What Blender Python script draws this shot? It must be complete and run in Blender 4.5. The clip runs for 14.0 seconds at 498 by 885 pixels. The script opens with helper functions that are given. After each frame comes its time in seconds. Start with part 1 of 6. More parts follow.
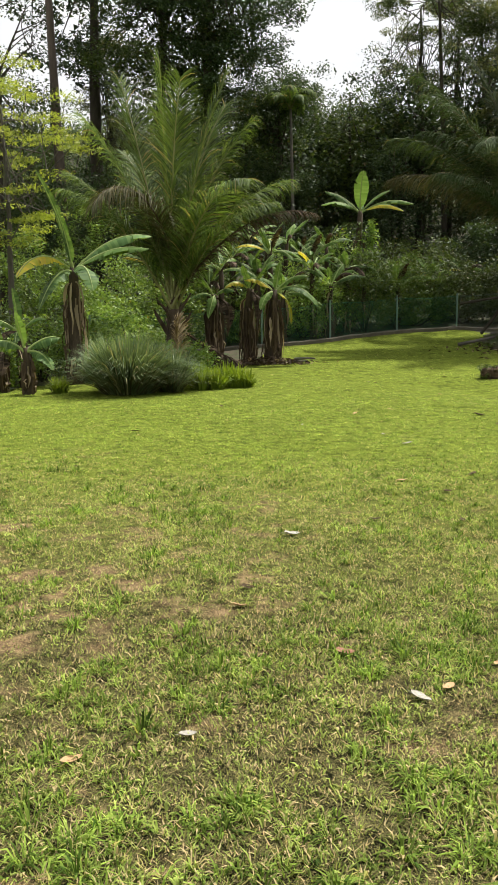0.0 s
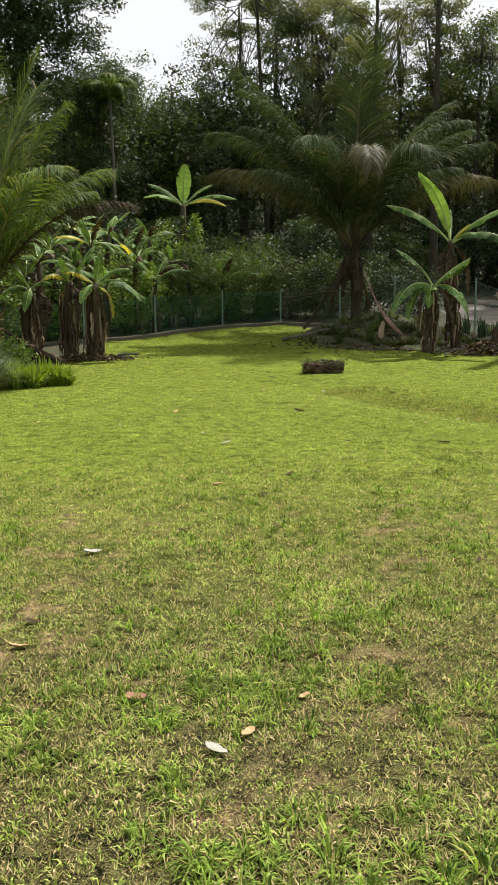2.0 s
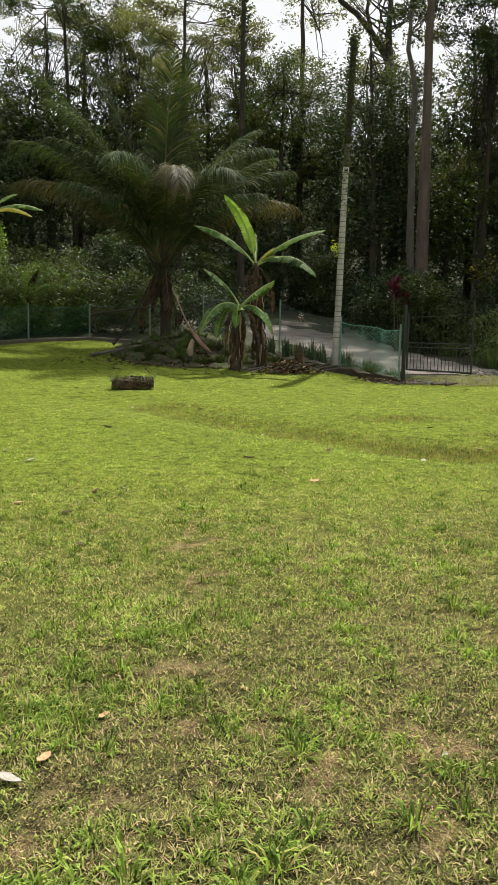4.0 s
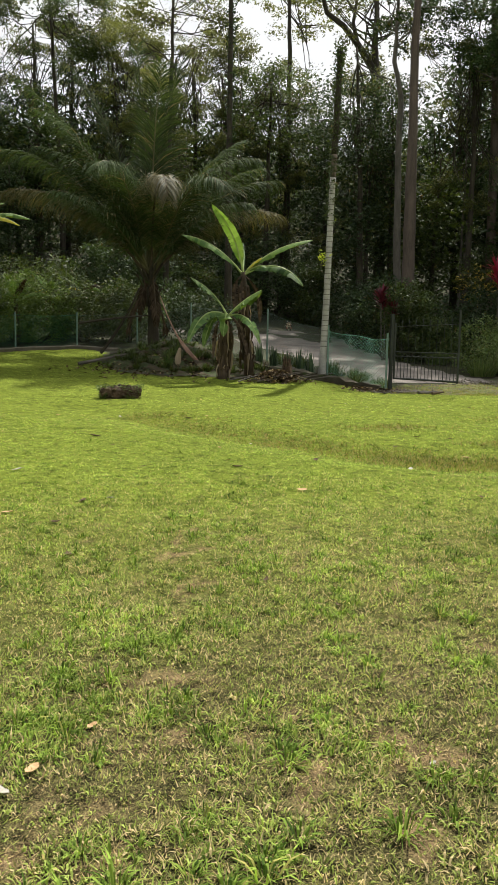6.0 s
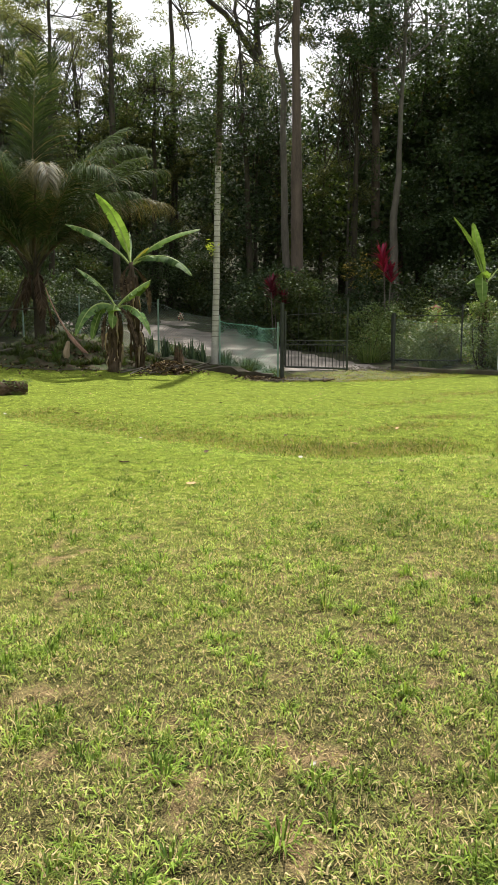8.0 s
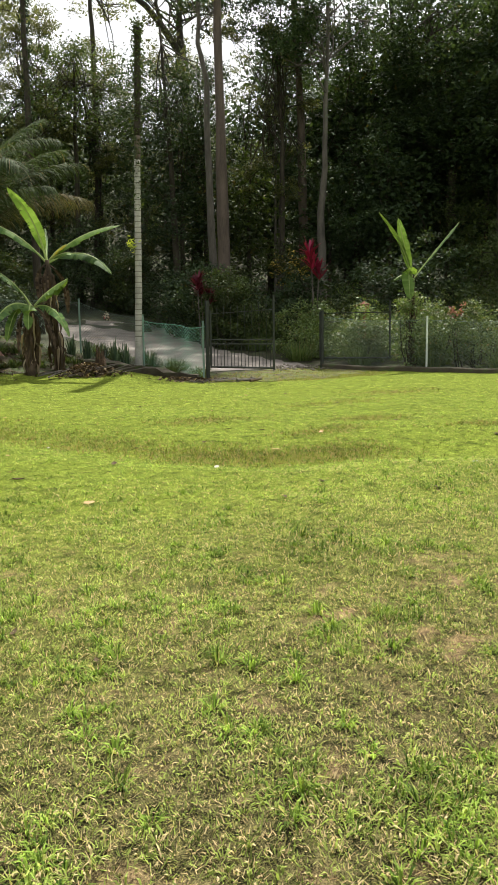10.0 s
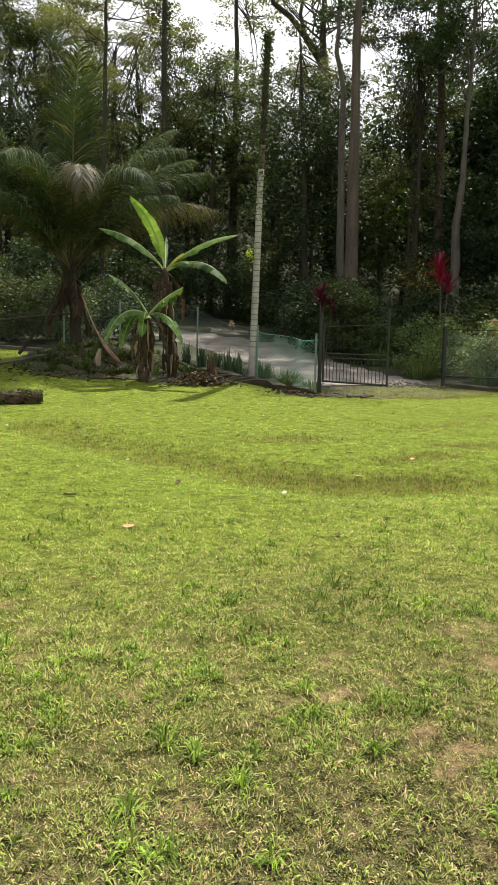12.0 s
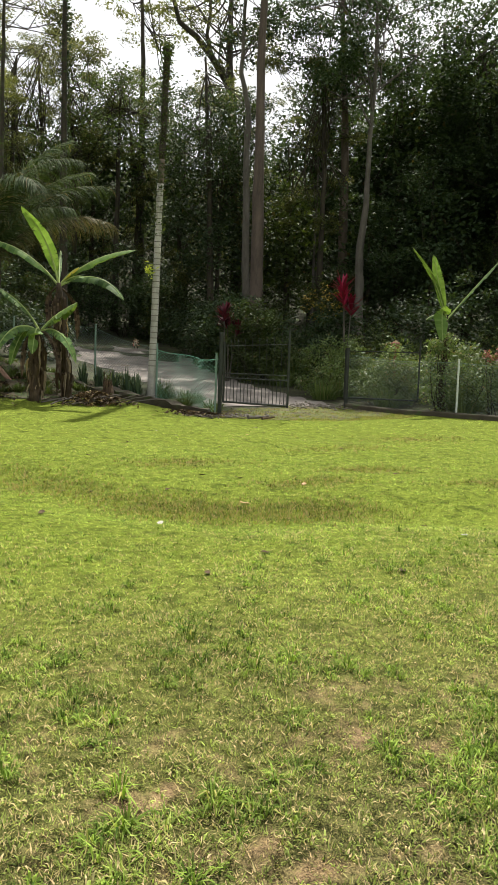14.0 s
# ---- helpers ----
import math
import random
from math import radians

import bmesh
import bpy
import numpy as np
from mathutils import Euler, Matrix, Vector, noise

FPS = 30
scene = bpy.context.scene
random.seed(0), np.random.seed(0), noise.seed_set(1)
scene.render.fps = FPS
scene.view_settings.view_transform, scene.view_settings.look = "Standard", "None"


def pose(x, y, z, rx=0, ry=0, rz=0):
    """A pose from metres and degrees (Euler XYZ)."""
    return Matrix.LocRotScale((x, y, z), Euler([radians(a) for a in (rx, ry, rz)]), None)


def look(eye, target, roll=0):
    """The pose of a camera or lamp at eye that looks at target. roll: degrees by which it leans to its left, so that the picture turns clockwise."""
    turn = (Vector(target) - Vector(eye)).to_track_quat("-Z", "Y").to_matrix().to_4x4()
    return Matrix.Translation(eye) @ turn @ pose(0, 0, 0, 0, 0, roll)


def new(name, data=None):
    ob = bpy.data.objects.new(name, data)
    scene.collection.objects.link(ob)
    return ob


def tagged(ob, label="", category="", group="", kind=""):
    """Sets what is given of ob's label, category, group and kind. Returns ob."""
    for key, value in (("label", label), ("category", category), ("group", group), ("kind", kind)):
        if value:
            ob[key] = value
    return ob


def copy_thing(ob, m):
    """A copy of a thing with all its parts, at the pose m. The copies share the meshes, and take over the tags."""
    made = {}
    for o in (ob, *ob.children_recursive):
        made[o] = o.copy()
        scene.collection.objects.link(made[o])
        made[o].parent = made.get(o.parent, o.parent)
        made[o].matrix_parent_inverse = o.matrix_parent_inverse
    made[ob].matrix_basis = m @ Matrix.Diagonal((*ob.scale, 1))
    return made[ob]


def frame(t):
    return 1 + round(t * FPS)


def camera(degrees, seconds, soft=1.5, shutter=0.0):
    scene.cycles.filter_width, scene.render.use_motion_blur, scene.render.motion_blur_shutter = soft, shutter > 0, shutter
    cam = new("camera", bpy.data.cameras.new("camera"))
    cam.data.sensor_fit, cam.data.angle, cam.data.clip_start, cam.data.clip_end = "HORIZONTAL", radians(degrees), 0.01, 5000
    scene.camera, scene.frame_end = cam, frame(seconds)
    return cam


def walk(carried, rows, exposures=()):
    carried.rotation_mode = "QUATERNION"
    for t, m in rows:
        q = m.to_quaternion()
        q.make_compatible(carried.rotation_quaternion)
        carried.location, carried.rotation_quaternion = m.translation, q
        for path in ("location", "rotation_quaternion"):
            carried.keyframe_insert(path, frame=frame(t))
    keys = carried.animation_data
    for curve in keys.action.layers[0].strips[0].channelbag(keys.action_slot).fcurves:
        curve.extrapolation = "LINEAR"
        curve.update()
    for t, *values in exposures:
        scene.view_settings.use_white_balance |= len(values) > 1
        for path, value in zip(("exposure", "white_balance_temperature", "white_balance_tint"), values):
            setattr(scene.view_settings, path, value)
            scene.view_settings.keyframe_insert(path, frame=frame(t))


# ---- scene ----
cam = camera(34.6, 14.0)
PATH = [
    (0, (-0.058, -0.326, 1.396), (-0.439, 1.614, 1.097), -0.8),
    (0.5, (0.002, -0.129, 1.393), (-0.181, 1.838, 1.078), -0.6),
    (1, (0.097, 0.032, 1.399), (-0.061, 1.996, 1.053), -0.0),
    (1.5, (0.087, 0.099, 1.41), (-0.005, 2.07, 1.081), -0.5),
    (2, (0.096, 0.127, 1.4), (0.125, 2.101, 1.083), -0.6),
    (2.5, (0.102, 0.119, 1.406), (0.269, 2.091, 1.115), 0.6),
    (3, (0.11, 0.115, 1.402), (0.378, 2.078, 1.127), 1.3),
    (3.5, (0.126, 0.109, 1.401), (0.51, 2.053, 1.129), 1.2),
    (4, (0.144, 0.099, 1.403), (0.636, 2.018, 1.128), 1.0),
    (4.2, (0.146, 0.07, 1.418), (0.666, 1.982, 1.143), 1.2),
    (6.5, (0.129, 0.09, 1.408), (0.654, 2.004, 1.163), 1.0),
    (7, (0.115, 0.1, 1.414), (0.747, 1.982, 1.17), 0.4),
    (7.5, (0.167, 0.158, 1.399), (0.957, 1.976, 1.132), 0.1),
    (8, (0.287, 0.178, 1.417), (1.047, 2.007, 1.142), -0.1),
    (8.5, (0.387, 0.24, 1.403), (1.097, 2.086, 1.112), -0.6),
    (9, (0.478, 0.439, 1.407), (1.329, 2.226, 1.123), -0.7),
    (9.2, (0.524, 0.499, 1.412), (1.431, 2.26, 1.13), -0.9),
    (11.3, (1.403, 0.83, 1.498), (2.237, 2.629, 1.234), 0.5),
    (11.5, (1.49, 0.837, 1.507), (2.237, 2.673, 1.236), 0.8),
    (12, (1.61, 0.938, 1.515), (2.211, 2.828, 1.257), 1.2),
    (12.5, (1.726, 1.129, 1.523), (2.392, 3.001, 1.289), 1.9),
    (13, (1.865, 1.213, 1.51), (2.516, 3.09, 1.279), 1.9),
    (13.5, (2.066, 1.326, 1.495), (2.683, 3.213, 1.254), 1.6),
    (14, (2.169, 1.46, 1.48), (2.975, 3.28, 1.279), 1.9),
]
walk(cam, [(t, look(eye, target, roll)) for t, eye, target, roll in PATH],
     exposures=[(0, 0.6), (2, 0.55), (3, 0.5), (4, 0.5), (6.5, 0.6), (7, 0.67), (8, 0.84), (9, 0.84), (11.5, 0.8), (12.5, 0.72), (14, 0.72)])

# ---- sky and sun ----
SUN_TO = Vector((0.30, 0.40, 0.86)).normalized()
world = bpy.data.worlds.new("hazy_sky")
scene.world = world
world.use_nodes = True
wn, wl = world.node_tree.nodes, world.node_tree.links
wn.clear()
w_out = wn.new("ShaderNodeOutputWorld")
w_bg = wn.new("ShaderNodeBackground")
w_sky = wn.new("ShaderNodeTexSky")
w_sky.sky_type, w_sky.sun_disc = "NISHITA", False
w_sky.sun_elevation = math.asin(SUN_TO.z)
w_sky.sun_rotation = math.atan2(SUN_TO.x, SUN_TO.y)
w_sky.dust_density = 3.0
w_cloud = wn.new("ShaderNodeTexNoise")
w_cloud.inputs["Scale"].default_value = 2.2
w_cloud.inputs["Detail"].default_value = 6
w_ramp = wn.new("ShaderNodeMapRange")
w_ramp.inputs["From Min"].default_value, w_ramp.inputs["From Max"].default_value = 0.30, 0.5
w_ramp.inputs["To Min"].default_value, w_ramp.inputs["To Max"].default_value = 0.75, 0.95
w_mix = wn.new("ShaderNodeMix")
w_mix.data_type = "RGBA"
w_mix.inputs["B"].default_value = (6.9, 6.95, 7.0, 1)
w_coord = wn.new("ShaderNodeTexCoord")
wl.new(w_coord.outputs["Generated"], w_cloud.inputs["Vector"])
wl.new(w_cloud.outputs["Fac"], w_ramp.inputs["Value"])
wl.new(w_ramp.outputs["Result"], w_mix.inputs["Factor"])
wl.new(w_sky.outputs["Color"], w_mix.inputs["A"])
wl.new(w_mix.outputs["Result"], w_bg.inputs["Color"])
wl.new(w_bg.outputs["Background"], w_out.inputs["Surface"])
w_bg.inputs["Strength"].default_value = 0.1

sun = new("sun", bpy.data.lights.new("sun", "SUN"))
sun.data.energy, sun.data.angle, sun.data.color = 5.0, radians(0.8), (1.0, 0.96, 0.87)
sun.matrix_world = look(SUN_TO * 60, (0, 0, 0))
scene.view_settings.exposure = 0.55

# ---- materials ----


def nodes_of(name):
    m = bpy.data.materials.new(name)
    m.use_nodes = True
    t = m.node_tree
    t.nodes.clear()
    out = t.nodes.new("ShaderNodeOutputMaterial")
    return m, t.nodes, t.links, out


def mixed(n, l, a, b, fac, kind="MIX"):
    x = n.new("ShaderNodeMix")
    x.data_type, x.blend_type = "RGBA", kind
    for slot, v in (("A", a), ("B", b), ("Factor", fac)):
        if hasattr(v, "is_linked"):
            l.new(v, x.inputs[slot])
        else:
            x.inputs[slot].default_value = v if slot == "Factor" else (*v, 1)
    return x.outputs["Result"]


def ranged(n, l, v, a, b, c=0.0, d=1.0):
    r = n.new("ShaderNodeMapRange")
    for slot, x in zip(("From Min", "From Max", "To Min", "To Max"), (a, b, c, d)):
        r.inputs[slot].default_value = x
    l.new(v, r.inputs["Value"])
    return r.outputs["Result"]


def noisy(n, l, scale, detail=4, rough=0.6, where="world", squash=None):
    x = n.new("ShaderNodeTexNoise")
    x.inputs["Scale"].default_value, x.inputs["Detail"].default_value, x.inputs["Roughness"].default_value = scale, detail, rough
    if where == "world":
        v = n.new("ShaderNodeNewGeometry").outputs["Position"]
    else:
        v = n.new("ShaderNodeTexCoord").outputs["Object"]
    if squash:
        mp = n.new("ShaderNodeMapping")
        mp.inputs["Scale"].default_value = squash
        l.new(v, mp.inputs["Vector"])
        v = mp.outputs["Vector"]
    l.new(v, x.inputs["Vector"])
    return x.outputs["Fac"]


def leaf_material(name, dark, light, old=None, share=0.06, through_light=0.35, rough=0.5, sheen=0.35):
    """Leaf: colour differs from leaf to leaf, light shines through."""
    m, n, l, out = nodes_of(name)
    geo = n.new("ShaderNodeNewGeometry")
    info = n.new("ShaderNodeObjectInfo")
    c = mixed(n, l, dark, light, geo.outputs["Random Per Island"])
    tone = ranged(n, l, noisy(n, l, 0.9, 2), 0.3, 0.7, 0.6, 1.3)
    tone2 = ranged(n, l, info.outputs["Random"], 0, 1, 0.75, 1.25)
    k = n.new("ShaderNodeMath")
    k.operation = "MULTIPLY"
    l.new(tone, k.inputs[0]), l.new(tone2, k.inputs[1])
    v = n.new("ShaderNodeVectorMath")
    v.operation = "SCALE"
    l.new(c, v.inputs[0]), l.new(k.outputs[0], v.inputs["Scale"])
    c = v.outputs[0]
    if old:
        w = n.new("ShaderNodeTexWhiteNoise")
        w.noise_dimensions = "1D"
        l.new(geo.outputs["Random Per Island"], w.inputs["W"])
        c = mixed(n, l, c, old, ranged(n, l, w.outputs["Value"], 1 - share - 0.02, 1 - share + 0.02))
    b = n.new("ShaderNodeBsdfPrincipled")
    b.inputs["Roughness"].default_value, b.inputs["Specular IOR Level"].default_value = rough, sheen
    l.new(c, b.inputs["Base Color"])
    t = n.new("ShaderNodeBsdfTranslucent")
    l.new(mixed(n, l, c, (1.25, 1.2, 0.5), 1.0, "MULTIPLY"), t.inputs["Color"])
    s = n.new("ShaderNodeMixShader")
    s.inputs[0].default_value = through_light
    l.new(b.outputs[0], s.inputs[1]), l.new(t.outputs[0], s.inputs[2])
    l.new(s.outputs[0], out.inputs["Surface"])
    return m


def rough_material(name, a, b, scale=6.0, rough=0.85, bump=0.4, fine=40.0, squash=None, spots=None, spot_scale=3.0, spot_at=0.6, metal=0.0, where="world"):
    """Bark, earth, stone, paint: two scales of colour, a bump and spots of another colour."""
    m, n, l, out = nodes_of(name)
    big, small = noisy(n, l, scale, 4, 0.6, where, squash), noisy(n, l, fine, 3, 0.6, where, squash)
    f = n.new("ShaderNodeMath")
    f.operation = "MULTIPLY_ADD"
    l.new(small, f.inputs[0])
    f.inputs[1].default_value = 0.5
    l.new(ranged(n, l, big, 0.3, 0.7, -0.1, 0.6), f.inputs[2])
    c = mixed(n, l, a, b, f.outputs[0])
    if spots:
        c = mixed(n, l, c, spots, ranged(n, l, noisy(n, l, spot_scale, 5, 0.7, where), spot_at, spot_at + 0.07))
    p = n.new("ShaderNodeBsdfPrincipled")
    p.inputs["Roughness"].default_value, p.inputs["Metallic"].default_value = rough, metal
    p.inputs["Specular IOR Level"].default_value = 0.3
    l.new(c, p.inputs["Base Color"])
    if bump:
        bp = n.new("ShaderNodeBump")
        bp.inputs["Strength"].default_value, bp.inputs["Distance"].default_value = bump, 0.03
        l.new(f.outputs[0], bp.inputs["Height"])
        l.new(bp.outputs[0], p.inputs["Normal"])
    l.new(p.outputs[0], out.inputs["Surface"])
    return m


def lawn_material():
    """Thatch and soil under the blades: dark-gapped close by, greener further out, tan earth where it is worn."""
    m, n, l, out = nodes_of("lawn_ground")
    at = n.new("ShaderNodeAttribute")
    at.attribute_name = "worn"
    grain = n.new("ShaderNodeMath")
    grain.operation = "MULTIPLY_ADD"
    l.new(noisy(n, l, 170, 5, 0.8), grain.inputs[0])
    grain.inputs[1].default_value = 0.65
    l.new(ranged(n, l, noisy(n, l, 14, 6, 0.7), 0, 1, 0, 0.35), grain.inputs[2])
    fine = grain.outputs[0]
    far = n.new("ShaderNodeSeparateXYZ")
    l.new(n.new("ShaderNodeNewGeometry").outputs["Position"], far.inputs[0])
    # Shade in the gaps between blades is put into the thatch's near-black end.
    shaded_thatch = mixed(n, l, (0.004, 0.005, 0.002), (0.19, 0.17, 0.07), ranged(n, l, fine, 0.46, 0.59))
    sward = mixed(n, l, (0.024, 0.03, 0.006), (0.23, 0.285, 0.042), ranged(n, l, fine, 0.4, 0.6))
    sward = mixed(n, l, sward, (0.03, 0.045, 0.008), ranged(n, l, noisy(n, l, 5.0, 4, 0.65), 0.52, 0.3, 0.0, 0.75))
    green = mixed(n, l, shaded_thatch, sward, ranged(n, l, far.outputs["Y"], 3.0, 7.0))
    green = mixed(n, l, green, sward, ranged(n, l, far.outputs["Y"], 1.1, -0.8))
    soil = mixed(n, l, (0.03, 0.02, 0.01), (0.38, 0.265, 0.145), ranged(n, l, fine, 0.42, 0.6))
    k = n.new("ShaderNodeMath")
    k.operation = "MULTIPLY_ADD"
    l.new(noisy(n, l, 30, 5, 0.7), k.inputs[0])
    k.inputs[1].default_value = 0.9
    l.new(at.outputs["Fac"], k.inputs[2])
    c = mixed(n, l, green, soil, ranged(n, l, k.outputs[0], 0.75, 1.3))
    p = n.new("ShaderNodeBsdfPrincipled")
    p.inputs["Roughness"].default_value, p.inputs["Specular IOR Level"].default_value = 0.95, 0.02
    l.new(c, p.inputs["Base Color"])
    bp = n.new("ShaderNodeBump")
    bp.inputs["Strength"].default_value, bp.inputs["Distance"].default_value = 0.6, 0.03
    l.new(fine, bp.inputs["Height"]), l.new(bp.outputs[0], p.inputs["Normal"])
    l.new(p.outputs[0], out.inputs["Surface"])
    return m


def blade_material(name, dark, light, straw, share):
    """Grass blade: tone differs from blade to blade and over the lawn, a share of blades is straw-coloured."""
    m, n, l, out = nodes_of(name)
    rnd = n.new("ShaderNodeNewGeometry").outputs["Random Per Island"]
    w = n.new("ShaderNodeTexWhiteNoise")
    w.noise_dimensions = "1D"
    l.new(rnd, w.inputs["W"])
    patch = ranged(n, l, noisy(n, l, 0.7, 4, 0.65), 0.34, 0.66, 0.72, 1.26)
    mottle = ranged(n, l, noisy(n, l, 5.0, 4, 0.65), 0.32, 0.68, 0.62, 1.34)
    both = n.new("ShaderNodeMath")
    both.operation = "MULTIPLY"
    l.new(patch, both.inputs[0]), l.new(mottle, both.inputs[1])
    g = mixed(n, l, dark, light, rnd)
    v = n.new("ShaderNodeVectorMath")
    v.operation = "SCALE"
    l.new(g, v.inputs[0]), l.new(both.outputs[0], v.inputs["Scale"])
    c = mixed(n, l, v.outputs[0], straw, ranged(n, l, w.outputs["Value"], 1 - share - 0.03, 1 - share + 0.03))
    p = n.new("ShaderNodeBsdfPrincipled")
    p.inputs["Roughness"].default_value, p.inputs["Specular IOR Level"].default_value = 0.6, 0.06
    l.new(c, p.inputs["Base Color"])
    t = n.new("ShaderNodeBsdfTranslucent")
    l.new(mixed(n, l, c, (1.05, 1.1, 0.65), 1.0, "MULTIPLY"), t.inputs["Color"])
    x = n.new("ShaderNodeMixShader")
    x.inputs[0].default_value = 0.4
    l.new(p.outputs[0], x.inputs[1]), l.new(t.outputs[0], x.inputs[2]), l.new(x.outputs[0], out.inputs["Surface"])
    return m


M_LAWN = lawn_material()
M_BLADE = blade_material("grass_blade", (0.055, 0.075, 0.016), (0.47, 0.57, 0.14), (0.62, 0.49, 0.28), 0.2)
M_BLADE_FRESH = blade_material("fresh_grass_blade", (0.04, 0.082, 0.012), (0.31, 0.43, 0.075), (0.46, 0.42, 0.13), 0.04)
M_BLADE_DULL = blade_material("dull_grass_blade", (0.05, 0.055, 0.016), (0.46, 0.44, 0.125), (0.62, 0.46, 0.26), 0.38)
M_BLADE_FAR = blade_material("distant_grass_blade", (0.095, 0.14, 0.02), (0.42, 0.52, 0.098), (0.52, 0.44, 0.19), 0.07)
M_STRAW = blade_material("dead_grass_blade", (0.17, 0.12, 0.06), (0.6, 0.45, 0.26), (0.26, 0.17, 0.09), 0.2)
M_SWALE = blade_material("rank_brownish_blade", (0.07, 0.085, 0.018), (0.26, 0.3, 0.055), (0.33, 0.25, 0.12), 0.3)
M_EARTH = rough_material("leaf_strewn_earth", (0.022, 0.017, 0.01), (0.08, 0.062, 0.036), 2.5, 0.95, 1.0, 22, spots=(0.035, 0.05, 0.014), spot_scale=3.5, spot_at=0.47)
M_DIRT = rough_material("gritty_earth", (0.022, 0.018, 0.011), (0.1, 0.078, 0.05), 2.0, 0.95, 0.8, 30, spots=(0.085, 0.1, 0.024), spot_scale=2.2, spot_at=0.46)
M_FOREST_FLOOR = rough_material("forest_floor", (0.018, 0.018, 0.01), (0.05, 0.046, 0.022), 1.2, 0.95, 0.8, 14, spots=(0.05, 0.07, 0.02), spot_at=0.52)
M_ROAD = rough_material("worn_tarmac", (0.1, 0.088, 0.08), (0.27, 0.235, 0.205), 1.4, 0.9, 0.4, 55, spots=(0.2, 0.16, 0.12), spot_scale=0.9, spot_at=0.6)
M_KERB = rough_material("weathered_concrete", (0.06, 0.052, 0.04), (0.16, 0.14, 0.11), 3, 0.9, 0.5, 45, spots=(0.06, 0.07, 0.04), spot_at=0.58)
M_DARK_KERB = rough_material("mossy_kerb", (0.025, 0.022, 0.014), (0.085, 0.072, 0.05), 3, 0.95, 0.7, 35, spots=(0.05, 0.07, 0.025), spot_at=0.55)
M_BARK_BROWN = rough_material("red_brown_bark", (0.045, 0.035, 0.028), (0.12, 0.092, 0.073), 4, 0.9, 0.9, 24, squash=(1, 1, 0.25))
M_BARK_GREY = rough_material("grey_bark", (0.05, 0.044, 0.037), (0.14, 0.125, 0.105), 4, 0.9, 0.8, 24, squash=(1, 1, 0.3), spots=(0.1, 0.12, 0.08), spot_scale=2.2)
M_BARK_DARK = rough_material("dark_mossy_bark", (0.018, 0.015, 0.011), (0.06, 0.05, 0.035), 5, 0.95, 0.8, 28, squash=(1, 1, 0.3), spots=(0.04, 0.05, 0.015), spot_at=0.56)
M_PALM_TRUNK = rough_material("palm_fibre", (0.03, 0.022, 0.014), (0.11, 0.078, 0.05), 7, 0.95, 0.9, 40, squash=(1, 1, 0.4))
M_ARECA = rough_material("pale_areca_bark", (0.2, 0.195, 0.175), (0.46, 0.44, 0.4), 3, 0.8, 0.4, 30, spots=(0.12, 0.13, 0.09), spot_at=0.6)
M_ARECA_STAINED = rough_material("stained_areca_bark", (0.05, 0.04, 0.03), (0.16, 0.125, 0.095), 4, 0.9, 0.5, 24, spots=(0.05, 0.06, 0.03), spot_at=0.55)
M_RING = rough_material("trunk_ring_scar", (0.11, 0.1, 0.085), (0.2, 0.18, 0.15), 4, 0.9, 0.3)
M_STEM = rough_material("banana_pseudostem", (0.016, 0.012, 0.009), (0.1, 0.072, 0.045), 8, 0.9, 0.6, 30, squash=(1, 1, 0.3), spots=(0.12, 0.15, 0.05), spot_at=0.64)
M_DRY = leaf_material("dead_leaf", (0.02, 0.014, 0.01), (0.12, 0.085, 0.056), through_light=0.15, rough=0.8, sheen=0.1)
M_DRY_PALE = leaf_material("bleached_dead_leaf", (0.18, 0.13, 0.085), (0.46, 0.37, 0.27), through_light=0.2, rough=0.8, sheen=0.1)
M_BANANA = leaf_material("banana_leaf", (0.06, 0.118, 0.038), (0.145, 0.225, 0.075), through_light=0.33, rough=0.55, sheen=0.12)
M_BANANA_LIGHT = leaf_material("young_banana_leaf", (0.1, 0.175, 0.042), (0.16, 0.25, 0.075), through_light=0.32, rough=0.55, sheen=0.1)
M_BANANA_YELLOW = leaf_material("yellowing_banana_leaf", (0.42, 0.42, 0.05), (0.6, 0.46, 0.06), through_light=0.45, rough=0.45)
M_MIDRIB = rough_material("leaf_midrib", (0.2, 0.27, 0.08), (0.3, 0.36, 0.13), 5, 0.5, 0.1)
M_FROND = leaf_material("palm_leaflet", (0.048, 0.092, 0.024), (0.18, 0.25, 0.07), old=(0.34, 0.27, 0.12), share=0.06, through_light=0.45, rough=0.55, sheen=0.25)
# Deep green of its own, darkened further for the shade inside the crown.
M_FROND_DARK = leaf_material("shaded_palm_leaflet", (0.026, 0.045, 0.018), (0.072, 0.105, 0.04), old=(0.2, 0.16, 0.09), share=0.05, through_light=0.3, rough=0.7, sheen=0.12)
M_FROND_OLD = leaf_material("fading_palm_leaflet", (0.05, 0.055, 0.02), (0.15, 0.125, 0.055), through_light=0.25, rough=0.6)
M_FROND_STALK = rough_material("dry_frond_stalk", (0.14, 0.07, 0.05), (0.34, 0.22, 0.16), 5, 0.8, 0.3)
# Stalk colour darkened as well, to carry the crown's shade.
M_RACHIS_DARK = rough_material("shaded_palm_rachis", (0.05, 0.05, 0.02), (0.12, 0.105, 0.045), 5, 0.7, 0.1)
M_RACHIS = rough_material("palm_rachis", (0.14, 0.15, 0.05), (0.26, 0.24, 0.1), 5, 0.5, 0.1)
M_LEAF_DARK = leaf_material("forest_leaf_dark", (0.022, 0.04, 0.018), (0.062, 0.095, 0.042), old=(0.08, 0.065, 0.025), share=0.02, through_light=0.3, rough=0.6, sheen=0.2)
